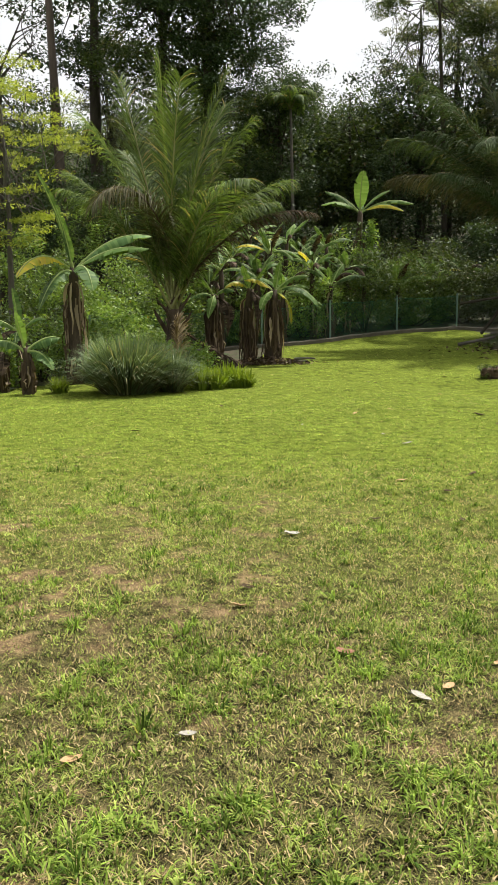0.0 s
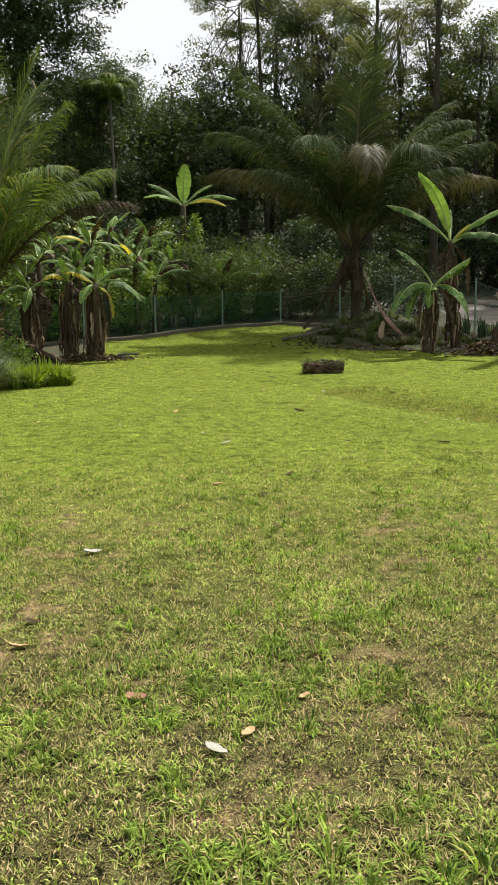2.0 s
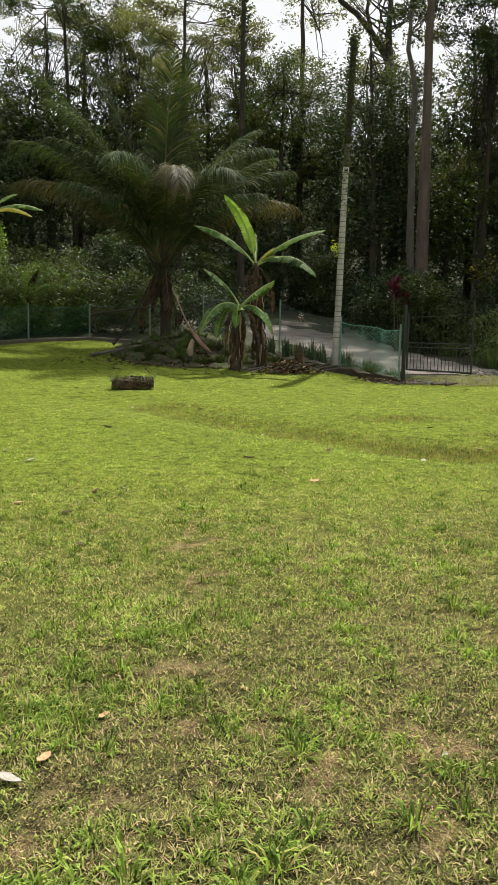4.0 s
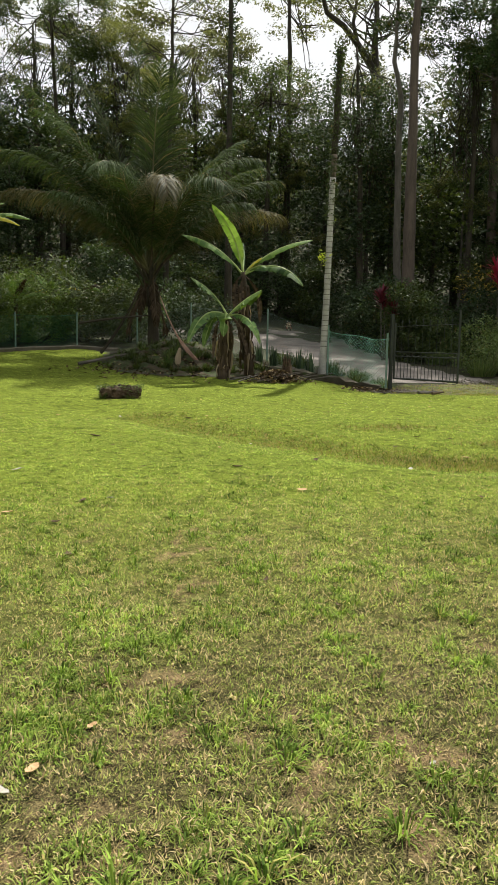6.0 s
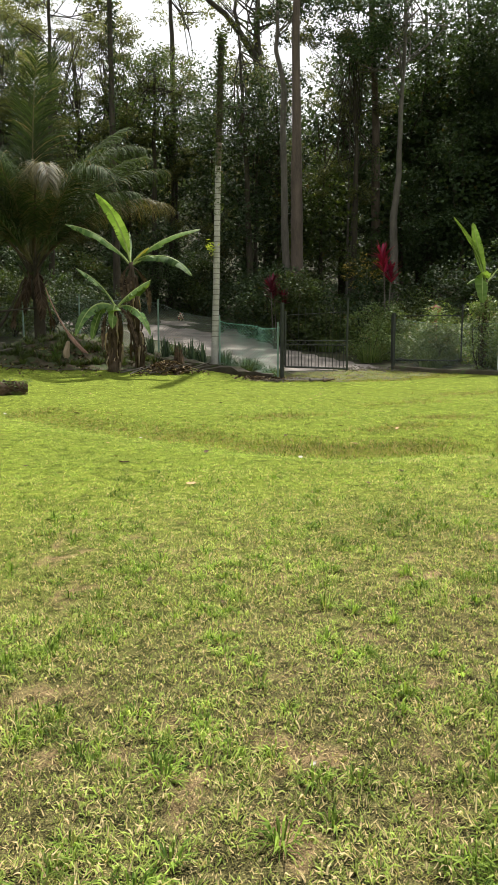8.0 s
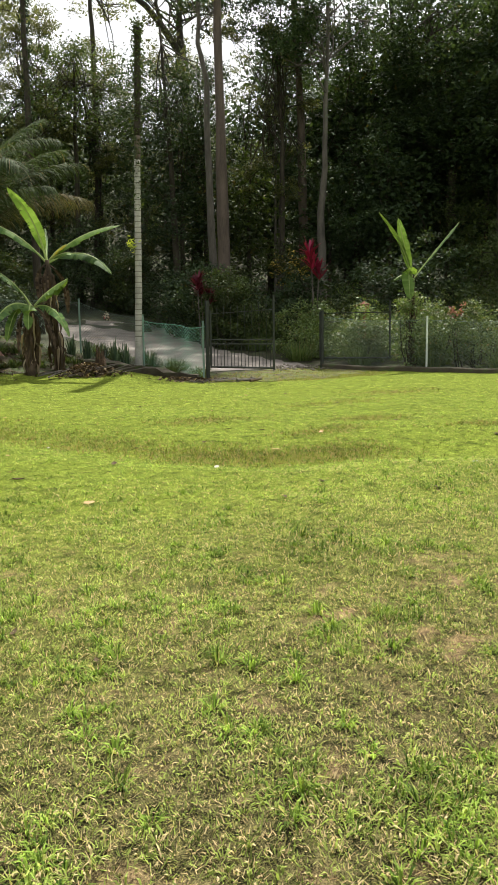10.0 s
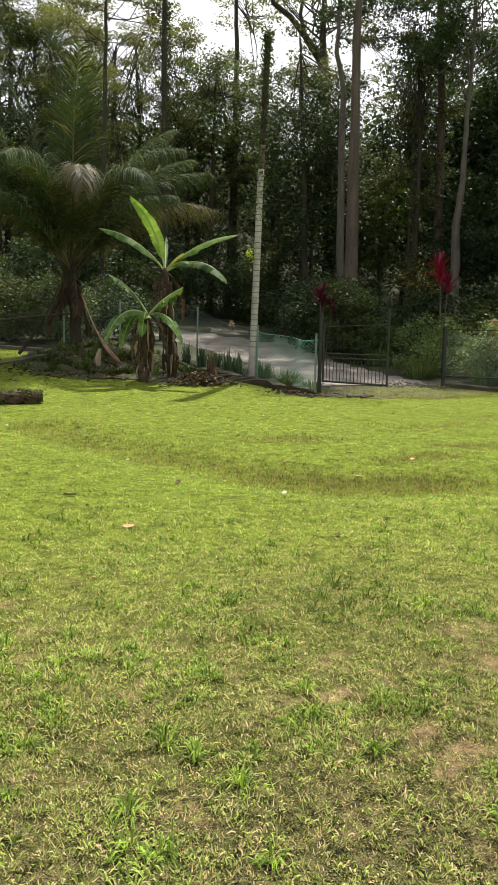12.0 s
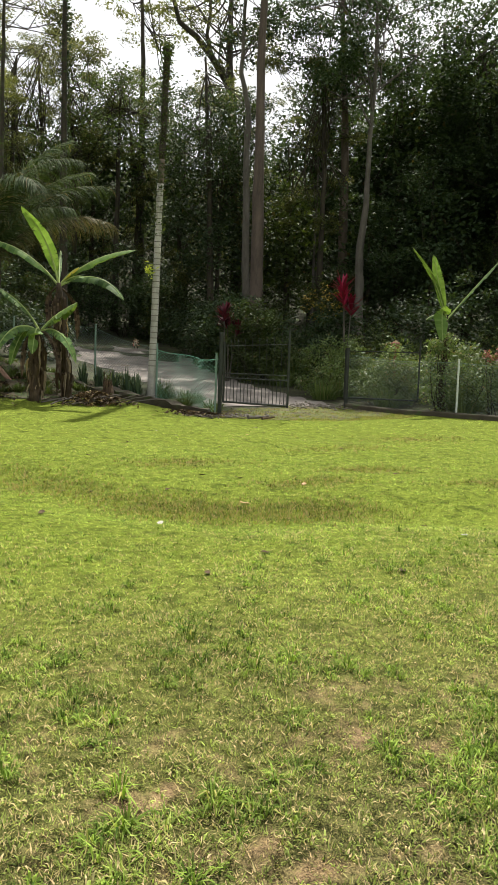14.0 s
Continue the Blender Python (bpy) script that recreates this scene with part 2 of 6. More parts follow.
M_LEAF_MID = leaf_material("forest_leaf", (0.034, 0.055, 0.016), (0.088, 0.125, 0.034), old=(0.13, 0.1, 0.04), share=0.03, through_light=0.35, rough=0.55, sheen=0.35)
M_LEAF_AIRY = leaf_material("canopy_leaf", (0.052, 0.064, 0.03), (0.15, 0.165, 0.068), through_light=0.55, rough=0.5)
M_LEAF_LIME = leaf_material("feathery_leaf", (0.15, 0.2, 0.03), (0.32, 0.37, 0.075), through_light=0.5, rough=0.5)
M_LEAF_BRIGHT = leaf_material("shrub_leaf", (0.08, 0.145, 0.03), (0.24, 0.35, 0.08), old=(0.22, 0.2, 0.05), share=0.02, through_light=0.4)
M_LEAF_SCRUB = leaf_material("creeper_leaf", (0.05, 0.095, 0.022), (0.155, 0.225, 0.055), old=(0.2, 0.17, 0.05), share=0.02, through_light=0.4)
M_LEAF_WEED = leaf_material("weed_leaf", (0.055, 0.095, 0.03), (0.15, 0.2, 0.065), old=(0.24, 0.2, 0.11), share=0.05, through_light=0.35)
M_LEMON = leaf_material("lemongrass_blade", (0.06, 0.095, 0.048), (0.21, 0.28, 0.15), old=(0.36, 0.32, 0.18), share=0.05, through_light=0.3)
M_SWORD = leaf_material("sword_leaf", (0.025, 0.05, 0.028), (0.075, 0.115, 0.06), through_light=0.2, rough=0.45)
M_HERB = leaf_material("herb_leaf", (0.13, 0.2, 0.02), (0.24, 0.32, 0.04), through_light=0.45)
M_RED = leaf_material("cordyline_leaf", (0.12, 0.01, 0.025), (0.36, 0.025, 0.085), through_light=0.4, rough=0.35)
M_RED_DARK = leaf_material("dark_cordyline_leaf", (0.05, 0.008, 0.018), (0.17, 0.016, 0.04), through_light=0.35, rough=0.4)
M_CROTON = leaf_material("croton_leaf", (0.03, 0.05, 0.014), (0.11, 0.13, 0.028), old=(0.5, 0.36, 0.08), share=0.16, through_light=0.4)
M_PINK = leaf_material("pink_flower", (0.24, 0.06, 0.06), (0.45, 0.2, 0.18), through_light=0.3)
M_WHITE = leaf_material("white_flower", (0.4, 0.33, 0.3), (0.75, 0.68, 0.64), old=(0.5, 0.1, 0.12), share=0.15, through_light=0.3)
M_GREEN_POST = rough_material("green_painted_steel", (0.1, 0.17, 0.13), (0.2, 0.28, 0.23), 5, 0.6, 0.1, 30)
M_GREEN_WIRE = rough_material("green_coated_wire", (0.02, 0.1, 0.06), (0.05, 0.19, 0.11), 3, 0.9, 0.0)
M_NET_WIRE = rough_material("bright_green_netting", (0.06, 0.24, 0.15), (0.22, 0.4, 0.31), 3, 0.8, 0.0)
M_GREY_WIRE = rough_material("dull_coated_wire", (0.08, 0.125, 0.105), (0.16, 0.21, 0.185), 3, 0.9, 0.0)
M_PALE_POST = rough_material("pale_painted_post", (0.45, 0.47, 0.43), (0.62, 0.64, 0.6), 5, 0.6, 0.1, 30)
M_IRON = rough_material("dark_painted_iron", (0.012, 0.014, 0.012), (0.035, 0.04, 0.034), 8, 0.5, 0.1, 40, spots=(0.06, 0.035, 0.02), spot_at=0.64)
M_CLAY = rough_material("orange_clay_paint", (0.12, 0.045, 0.025), (0.2, 0.08, 0.045), 6, 0.8, 0.2)
M_WOOD_CUT = rough_material("rotting_wood", (0.016, 0.011, 0.007), (0.11, 0.07, 0.04), 9, 0.95, 1.0, 50, spots=(0.07, 0.085, 0.03), spot_scale=7, spot_at=0.55)
M_FALLEN = [
    rough_material("fallen_leaf_pale", (0.24, 0.225, 0.19), (0.44, 0.41, 0.35), 30, 0.7, 0.3, 90),
    rough_material("fallen_leaf_orange", (0.36, 0.21, 0.1), (0.5, 0.33, 0.17), 30, 0.7, 0.3, 90),
    rough_material("fallen_leaf_red", (0.2, 0.085, 0.055), (0.33, 0.16, 0.1), 30, 0.7, 0.3, 90),
    rough_material("fallen_leaf_dark", (0.04, 0.027, 0.015), (0.12, 0.08, 0.045), 30, 1.0, 0.3, 90),
]

# ---- mesh tools ----
rng = np.random.default_rng(7)


def mesh_arrays(name, verts, groups, mats, smooth=False):
    """A mesh from an array of vertices and groups of (faces, material slot), each group with one face size."""
    me = bpy.data.meshes.new(name)
    verts = np.asarray(verts, np.float32)
    groups = [(np.asarray(f, np.int32), s) for f, s in groups if len(f)]
    me.vertices.add(len(verts))
    me.vertices.foreach_set("co", verts.ravel())
    loops = np.concatenate([f.ravel() for f, _ in groups])
    sizes = np.concatenate([np.full(len(f), f.shape[1], np.int32) for f, _ in groups])
    me.loops.add(len(loops))
    me.loops.foreach_set("vertex_index", loops)
    me.polygons.add(len(sizes))
    me.polygons.foreach_set("loop_start", np.r_[0, np.cumsum(sizes)[:-1]].astype(np.int32))
    me.polygons.foreach_set("material_index", np.concatenate([np.full(len(f), s, np.int32) for f, s in groups]))
    me.polygons.foreach_set("use_smooth", np.full(len(sizes), smooth))
    me.update(calc_edges=True)
    me.validate()
    for m in mats:
        me.materials.append(m)
    return me


class Geo:
    """Gathers vertices and faces of one mesh."""

    def __init__(self, *mats):
        self.mats, self.v, self.groups, self.n = mats, [], [], 0

    def add(self, verts, faces, slot=0):
        verts = np.asarray(verts, float).reshape(-1, 3)
        self.v.append(verts)
        self.groups.append((np.asarray(faces, int) + self.n, slot))
        self.n += len(verts)
        return self

    def tube(self, path, radii, sides=8, slot=0, caps=True, lumps=0.0):
        path = np.asarray(path, float)
        k = len(path)
        radii = np.broadcast_to(np.asarray(radii, float), (k,))
        tan = np.gradient(path, axis=0)
        tan /= np.linalg.norm(tan, axis=1)[:, None] + 1e-9
        ref = np.where(np.abs(tan[:, 2:3]) > 0.9, [[1.0, 0, 0]], [[0, 0, 1.0]])
        u = np.cross(tan, ref if k < 3 else np.broadcast_to(ref[k // 2], (k, 3)))
        u /= np.linalg.norm(u, axis=1)[:, None] + 1e-9
        w = np.cross(tan, u)
        a = np.linspace(0, 2 * np.pi, sides, endpoint=False)
        ring = np.cos(a)[None, :, None] * u[:, None] + np.sin(a)[None, :, None] * w[:, None]
        r = radii[:, None] * (1 + lumps * rng.uniform(-1, 1, (k, sides)))
        v = path[:, None] + ring * r[..., None]
        i, j = np.meshgrid(np.arange(k - 1), np.arange(sides), indexing="ij")
        f = np.stack([i * sides + j, i * sides + (j + 1) % sides, (i + 1) * sides + (j + 1) % sides, (i + 1) * sides + j], -1).reshape(-1, 4)
        at = self.n
        self.add(v.reshape(-1, 3), f, slot)
        if caps:
            self.groups.append((np.arange(sides)[None, ::-1] + at, slot))
            self.groups.append((np.arange(sides)[None] + at + (k - 1) * sides, slot))
        return self

    def box(self, lo, hi, slot=0, m=None):
        (a, b, c), (d, e, f) = lo, hi
        v = np.array([(x, y, z) for z in (c, f) for x, y in ((a, b), (d, b), (d, e), (a, e))], float)
        if m is not None:
            v = np.array([m @ Vector(p) for p in v])
        return self.add(v, [(3, 2, 1, 0), (4, 5, 6, 7), (0, 1, 5, 4), (1, 2, 6, 5), (2, 3, 7, 6), (3, 0, 4, 7)], slot)

    def leaves(self, centres, size, slot=0, up=0.3, ratio=0.5, small=False):
        """Single leaves as bent diamonds, turned at random; up: how far they lie flat."""
        k = len(centres)
        if not k:
            return self
        size = np.broadcast_to(np.asarray(size, float), (k,))[:, None]
        nrm = rng.normal(size=(k, 3))
        nrm[:, 2] = np.abs(nrm[:, 2]) + up * 2.0
        nrm /= np.linalg.norm(nrm, axis=1)[:, None]
        a = np.cross(nrm, rng.normal(size=(k, 3)))
        a /= np.linalg.norm(a, axis=1)[:, None] + 1e-9
        b = np.cross(nrm, a)
        c = np.asarray(centres, float)
        if small:
            v = np.stack([c - a * size * 0.5, c + b * size * ratio * 0.6 + a * size * 0.1, c + a * size * 0.5 - b * size * ratio * 0.3], 1)
            return self.add(v.reshape(-1, 3), np.arange(3 * k).reshape(-1, 3), slot)
        v = np.stack([c - a * size * 0.5, c + b * size * ratio * 0.5 + nrm * size * 0.06, c + a * size * 0.5 - nrm * size * 0.1, c - b * size * ratio * 0.5 + nrm * size * 0.06], 1)
        return self.add(v.reshape(-1, 3), np.arange(4 * k).reshape(-1, 4), slot)

    def mesh(self, name, smooth=False):
        return mesh_arrays(name, np.concatenate(self.v), self.groups, self.mats, smooth)


def part(name, geo, parent, label="", smooth=False):
    ob = new(name, geo.mesh(name, smooth))
    if parent is not None:
        ob.parent = parent
    return tagged(ob, label)


def thing(name, at, label, category, group="", kind=""):
    ob = new(name)
    ob.location = at
    ob.empty_display_size = 0.2
    bpy.context.view_layer.update()
    return tagged(ob, label, category, group, kind)


def child(name, geo, root, label="", smooth=False):
    """A part whose geometry is in world coordinates."""
    at = np.array(root.location)
    geo.v = [v - at for v in geo.v]
    return part(name, geo, root, label, smooth)


def piece(name, geo, parent, root, label="", smooth=False):
    """A piece of a part, its geometry in world coordinates."""
    at = np.array(root.location)
    geo.v = [v - at for v in geo.v]
    return part(name, geo, parent, label, smooth)


def single(name, geo, label, category, kind="", group="", smooth=False):
    return tagged(part(name, geo, None, smooth=smooth), label, category, group, kind)


def bezier(a, b, c, k):
    s = np.linspace(0, 1, k)[:, None]
    return (1 - s) ** 2 * np.asarray(a) + 2 * s * (1 - s) * np.asarray(b) + s**2 * np.asarray(c)


# ---- the ground's height ----


def soft(u, k):
    return 0.5 * (u + np.sqrt(u * u + k))


SWALE = [(1.2, 17.0), (2.3, 14.3), (3.5, 11.2), (4.5, 9.4), (5.2, 8.75), (6.4, 8.6), (7.6, 8.2), (9.5, 7.2)]


def swale_off(x, y):
    """Distance from the swale's line."""
    best = np.full(np.shape(x), 99.0)
    for (a, b), (c, d) in zip(SWALE, SWALE[1:]):
        t = np.clip(((x - a) * (c - a) + (y - b) * (d - b)) / ((c - a) ** 2 + (d - b) ** 2), 0, 1)
        best = np.minimum(best, np.hypot(x - a - t * (c - a), y - b - t * (d - b)))
    return best


def ground_z(x, y):
    """Level lawn, a gentle rise from 19 m on, a steeper wooded bank, a swale and a low mound."""
    x, y = np.asarray(x, float), np.asarray(y, float)
    right = np.clip((x - 7.5) / 2.5, 0, 1)
    z = 0.09 * soft(y - 19 - 2.2 * right * right * (3 - 2 * right), 4.0) + 0.07 * soft(y - 33, 9.0) - 0.012
    far = np.clip((np.hypot(x - 3, y) - 52) / 30, 0, 1)
    z = z + 11.0 * far * far * (3 - 2 * far)
    d = swale_off(x, y)
    z = z - 0.13 * np.exp(-((d / 0.9) ** 2)) + 0.06 * np.exp(-(((x - 2.2) / 1.3) ** 2) - ((y - 8.0) / 1.0) ** 2)
    z = z + 0.62 * np.exp(-(((x - 4.7) / 1.9) ** 2) - ((y - 25.8) / 1.8) ** 2)
    z = z + 0.02 * np.sin(x * 1.3 + 0.7) * np.sin(y * 1.1) + 0.012 * np.sin(x * 3.1 + y * 0.6) * np.sin(y * 2.7 + 1.0)
    return z


def lattice(x, y, seed):
    h = np.sin(x * 127.1 + y * 311.7 + seed * 74.7) * 43758.5453
    return h - np.floor(h)


def plan_noise(x, y, size, seed, octaves=3):
    """Smooth noise over the plan, about 0 to 1, with lumps of the given size."""
    total, amp, out = 0.0, 1.0, 0.0
    for k in range(octaves):
        u, v = np.asarray(x, float) / size + 13.7 * k, np.asarray(y, float) / size + 5.3 * k
        i, j = np.floor(u), np.floor(v)
        f, g = u - i, v - j
        f, g = f * f * (3 - 2 * f), g * g * (3 - 2 * g)
        a = lattice(i, j, seed) * (1 - f) + lattice(i + 1, j, seed) * f
        b = lattice(i, j + 1, seed) * (1 - f) + lattice(i + 1, j + 1, seed) * f
        out = out + amp * (a * (1 - g) + b * g)
        total, amp, size = total + amp, amp * 0.55, size * 0.45
    return out / total


WORN = [(-1.0, 3.2, 0.42, 0.3), (-1.35, 2.75, 0.4, 0.3), (-0.35, 3.0, 0.25, 0.2), (-1.7, 3.6, 0.5, 0.35), (-0.6, 2.2, 0.3, 0.2), (0.35, 2.35, 0.28, 0.14), (0.0, 2.1, 0.3, 0.14), (1.7, 3.55, 0.22, 0.22), (1.45, 3.05, 0.28, 0.16), (0.75, 3.25, 0.2, 0.14), (0.3, 3.3, 0.22, 0.12), (1.2, 2.5, 0.25, 0.12), (0.9, 4.6, 0.3, 0.16), (1.05, 5.3, 0.3, 0.2), (2.3, 3.3, 0.3, 0.18), (2.8, 3.9, 0.35, 0.2), (2.1, 2.75, 0.25, 0.15), (3.2, 3.4, 0.3, 0.16), (3.9, 4.1, 0.35, 0.2), (2.0, 4.2, 0.3, 0.14), (8.3, 11.0, 0.8, 0.35), (9.6, 9.6, 0.9, 0.3), (9.2, 13.6, 1.2, 0.5), (6.9, 10.2, 0.7, 0.3), (5.9, 12.2, 0.9, 0.4), (11.8, 15.0, 1.2, 0.6)]


def worn_here(x, y):
    """How worn the lawn is, 0 to 1: known bare spots, and scattered small ones, fewer further out."""
    x, y = np.asarray(x, float), np.asarray(y, float)
    w = np.zeros(np.shape(x))
    for a, b, c, d in WORN:
        w = np.maximum(w, np.exp(-(((x - a) / c) ** 2) - ((y - b) / d) ** 2))
    fade = np.interp(y, [4.0, 7.0, 20.0], [1.0, 0.5, 0.3])
    broad = np.clip(0.55 + (plan_noise(x, y, 1.1, 31, 2) - 0.45) * 1.2, 0.2, 1)
    small = np.clip((plan_noise(x, y, 0.13, 3, 3) - 0.5) * 6, 0, 1) * fade * broad
    small = small * np.interp(x, [1.4, 2.6], [1.0, 0.6])
    return np.clip(0.6 * w * np.clip((plan_noise(x, y, 0.09, 9, 3) - 0.46) * 5.0, 0, 1) + 0.95 * small, 0, 1)


def gp(x, y, up=0.0):
    return (x, y, float(ground_z(x, y)) + up)


def sheet(name, xs, ys, mat, lift=0.0, keep=None):
    X, Y = np.meshgrid(xs, ys)
    Z = ground_z(X, Y) + lift
    v = np.stack([X, Y, Z], -1).reshape(-1, 3)
    nx, ny = len(xs), len(ys)
    i, j = np.meshgrid(np.arange(ny - 1), np.arange(nx - 1), indexing="ij")
    f = np.stack([i * nx + j, i * nx + j + 1, (i + 1) * nx + j + 1, (i + 1) * nx + j], -1).reshape(-1, 4)
    if keep is not None:
        mid = v[f].mean(1)
        f = f[keep(mid[:, 0], mid[:, 1])]
    return v, f


# ---- ground ----
def lawn_edge(x, y):
    """Above 0 outside the lawn, in the wood or beyond the fences."""
    line = np.interp(x, [-60, -9, -3.8, -2.5, -0.4, 1.7, 4.3, 5.8, 7.8, 8.7, 9.6, 14.8, 17.2, 22, 60], [17, 17.5, 25.6, 26.6, 28.8, 29.9, 24.4, 23.6, 22.2, 21.6, 19.7, 22.5, 20.3, 16.5, 5])
    return y - line


xs = np.r_[np.arange(-240, -12, 8.0), np.arange(-12, -3, 0.22), np.arange(-3, 6, 0.08), np.arange(6, 22, 0.22), np.arange(22, 248, 8.0)]
ys = np.r_[np.arange(-120, -1, 8.0), np.arange(-1, 1.2, 0.22), np.arange(1.2, 7.5, 0.08), np.arange(7.5, 34, 0.22), np.arange(34, 328, 8.0)]
gv, gf = sheet("ground", xs, ys, None)
mid = gv[gf].mean(1)
out = lawn_edge(mid[:, 0], mid[:, 1]) + 0.5 * np.sin(mid[:, 0] * 2.1) * 0.5
woods = out > 0.35
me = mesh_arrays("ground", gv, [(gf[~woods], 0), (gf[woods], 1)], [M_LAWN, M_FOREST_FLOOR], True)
me.attributes.new("worn", "FLOAT", "POINT").data.foreach_set("value", (worn_here(gv[:, 0], gv[:, 1]) * (gv[:, 1] > 0.9) * (gv[:, 1] < 33) * (np.abs(gv[:, 0] - 5) < 17)).astype(np.float32))
tagged(new("ground", me), "mown lawn with dry patches running up to a wooded bank", "ground", kind="structure")

# Earth mound strewn with dead leaves round the dark palm, and the bare bed under the left plants.
mv, mf = sheet("earth", np.arange(-0.5, 9.4, 0.16), np.arange(20.6, 30, 0.16), None, 0.02, lambda x, y: (((x - 5.1) / (3.1 + 0.3 * np.sin(5 * x))) ** 2 + ((y - 25.2) / (2.9 + 0.2 * np.sin(3 * x + y))) ** 2 < 1) & (y > 22.2 + 0.12 * np.sin(4 * x)))
rim = np.clip(2.2 * (1 - ((mv[:, 0] - 5.1) / 3.1) ** 2 - ((mv[:, 1] - 25.2) / 2.9) ** 2), 0, 1) * np.clip((mv[:, 1] - 22.2) * 1.5, 0, 1)
mv[:, 2] += rim * (0.05 * np.sin(mv[:, 0] * 7) * np.sin(mv[:, 1] * 6) + 0.04 * np.sin(mv[:, 0] * 13 + 5 * mv[:, 1]) + 0.07 * rng.random(len(mv)))
tagged(new("earth_mound", mesh_arrays("earth_mound", mv, [(mf, 0)], [M_EARTH], True)), "low mound of bare earth and dead leaves under the palm", "earth mound", kind="structure")
bv, bf = sheet("bed", np.arange(-14, -2.6, 0.2), np.arange(13.2, 27, 0.2), None, 0.02, lambda x, y: lawn_edge(x, y) > np.where(x < -4.2, -2.7 + 0.3 * np.sin(3 * x), -0.1))
tagged(new("planting_bed", mesh_arrays("planting_bed", bv, [(bf, 0)], [M_EARTH], True)), "bare earth planting bed along the lawn's edge", "planting bed", kind="structure")

dv, df = sheet("dirt", np.arange(8.8, 16.6, 0.14), np.arange(18.6, 23.8, 0.14), None, 0.012, lambda x, y: ((x - 12.3) / (3.3 + 0.15 * np.sin(5 * y))) ** 2 + ((y - 21.1 - 0.2 * (x - 12.3)) / (1.35 + 0.2 * np.sin(3 * x) + 0.1 * np.sin(7 * x))) ** 2 < 1)
tagged(new("worn_earth", mesh_arrays("worn_earth", dv, [(df, 0)], [M_DIRT], True)), "bare gritty earth worn in the gateway", "earth", kind="structure")

# Road beyond the gate.
left = np.array([(9.55, 22.5), (9.85, 25.0), (10.0, 28.0), (9.7, 31.0), (8.4, 34.6), (4.5, 36.6), (-1.0, 37.2)])
right = np.array([(14.55, 22.9), (14.1, 25.6), (13.75, 28.5), (13.9, 32.5), (14.3, 36.6), (10.5, 39.3), (-1.0, 40.0)])
u = np.linspace(0, 6, 60)
left, right = (np.stack([np.interp(u, np.arange(7), e[:, 0]), np.interp(u, np.arange(7), e[:, 1])], 1) for e in (left, right))
road_line = (left + right) / 2
rv = []
for s in np.linspace(0, 1, 11):
    wob = 0.16 * np.sin(np.arange(60) * 1.7 + s * 3) * (s in (0.0, 1.0))
    p = left * (1 - s) + right * s + np.stack([wob, wob], 1)
    rv.append(np.c_[p, ground_z(p[:, 0], p[:, 1]) + 0.02])
rv = np.stack(rv, 1).reshape(-1, 3)
i, j = np.meshgrid(np.arange(59), np.arange(10), indexing="ij")
rf = np.stack([i * 11 + j, i * 11 + j + 1, (i + 1) * 11 + j + 1, (i + 1) * 11 + j], -1).reshape(-1, 4)
tagged(new("road", mesh_arrays("road", rv, [(rf, 0)], [M_ROAD], True)), "worn grey tarmac lane with grit", "road", kind="structure")

# ---- plants ----


def banana_leaf(g, a, tip, width, bow, slot, rib, n=24, tatter=0.25, petiole=0.14, ribs=None):
    """A leaf from the crown a to the tip: stalk, midrib and two halves torn into strips."""
    a, tip = np.asarray(a, float), np.asarray(tip, float)
    ctrl = (a + tip) / 2 + np.asarray(bow, float)
    p = bezier(a, ctrl, tip, n + 1)
    tan = np.gradient(p, axis=0)
    tan /= np.linalg.norm(tan, axis=1)[:, None]
    side = np.cross(tan, (0, 0, 1.0))
    bad = np.linalg.norm(side, axis=1) < 0.25
    if bad.any():
        side = side + np.cross(tan, (0.3, 1.0, 0.0)) * 0.6
    side /= np.linalg.norm(side, axis=1)[:, None]
    up = np.cross(side, tan)
    roll = rng.uniform(0.05, 0.35) * (1 if side[n // 2][1] > 0 else -1)
    side, up = side * math.cos(roll) + up * math.sin(roll), up * math.cos(roll) - side * math.sin(roll)
    s = np.linspace(0, 1, n + 1)
    u = np.clip((s - petiole) / (1 - petiole), 0, 1)
    w = width * 0.5 * np.clip(np.sin(np.pi * u**0.9) ** 0.5, 0, 1) * (0.95 + 0.07 * rng.uniform(-1, 1, n + 1))
    w[-1] = 0.02 * width
    flatness = np.clip(np.abs(tan[:, 2]) - 0.55, 0, 0.4) / 0.4
    for sgn in (-1, 1):
        hang = rng.uniform(0.45, 0.95)
        sag = 0.0
        for k in range(n):
            if u[k + 1] <= 0:
                continue
            if rng.random() < tatter:
                sag = rng.uniform(-0.3, 0.45)
            gap = rng.uniform(0.05, 0.2) if rng.random() < tatter else 0.0
            rows = []
            for m, sh in ((k, gap), (k + 1, -gap)):
                h1 = (hang + sag) * (1 - 0.9 * flatness[m]) - 0.25 * flatness[m]
                h0 = h1 * 0.35
                o = sgn * side[m] * w[m]
                q1 = p[m] + 0.5 * (o * math.cos(h0) - up[m] * w[m] * math.sin(h0))
                q2 = q1 + 0.5 * (o * math.cos(h1 * 1.35) - up[m] * w[m] * math.sin(h1 * 1.35)) + tan[m] * (sh * w[m])
                rows += [p[m], q1, q2]
            g.add(rows, [(0, 1, 4, 3), (1, 2, 5, 4)], slot)
    (ribs or g).tube(p, np.linspace(0.035, 0.008, n + 1) * (0.6 + width * 0.7), 5, 0 if ribs else rib, caps=False)
    return g


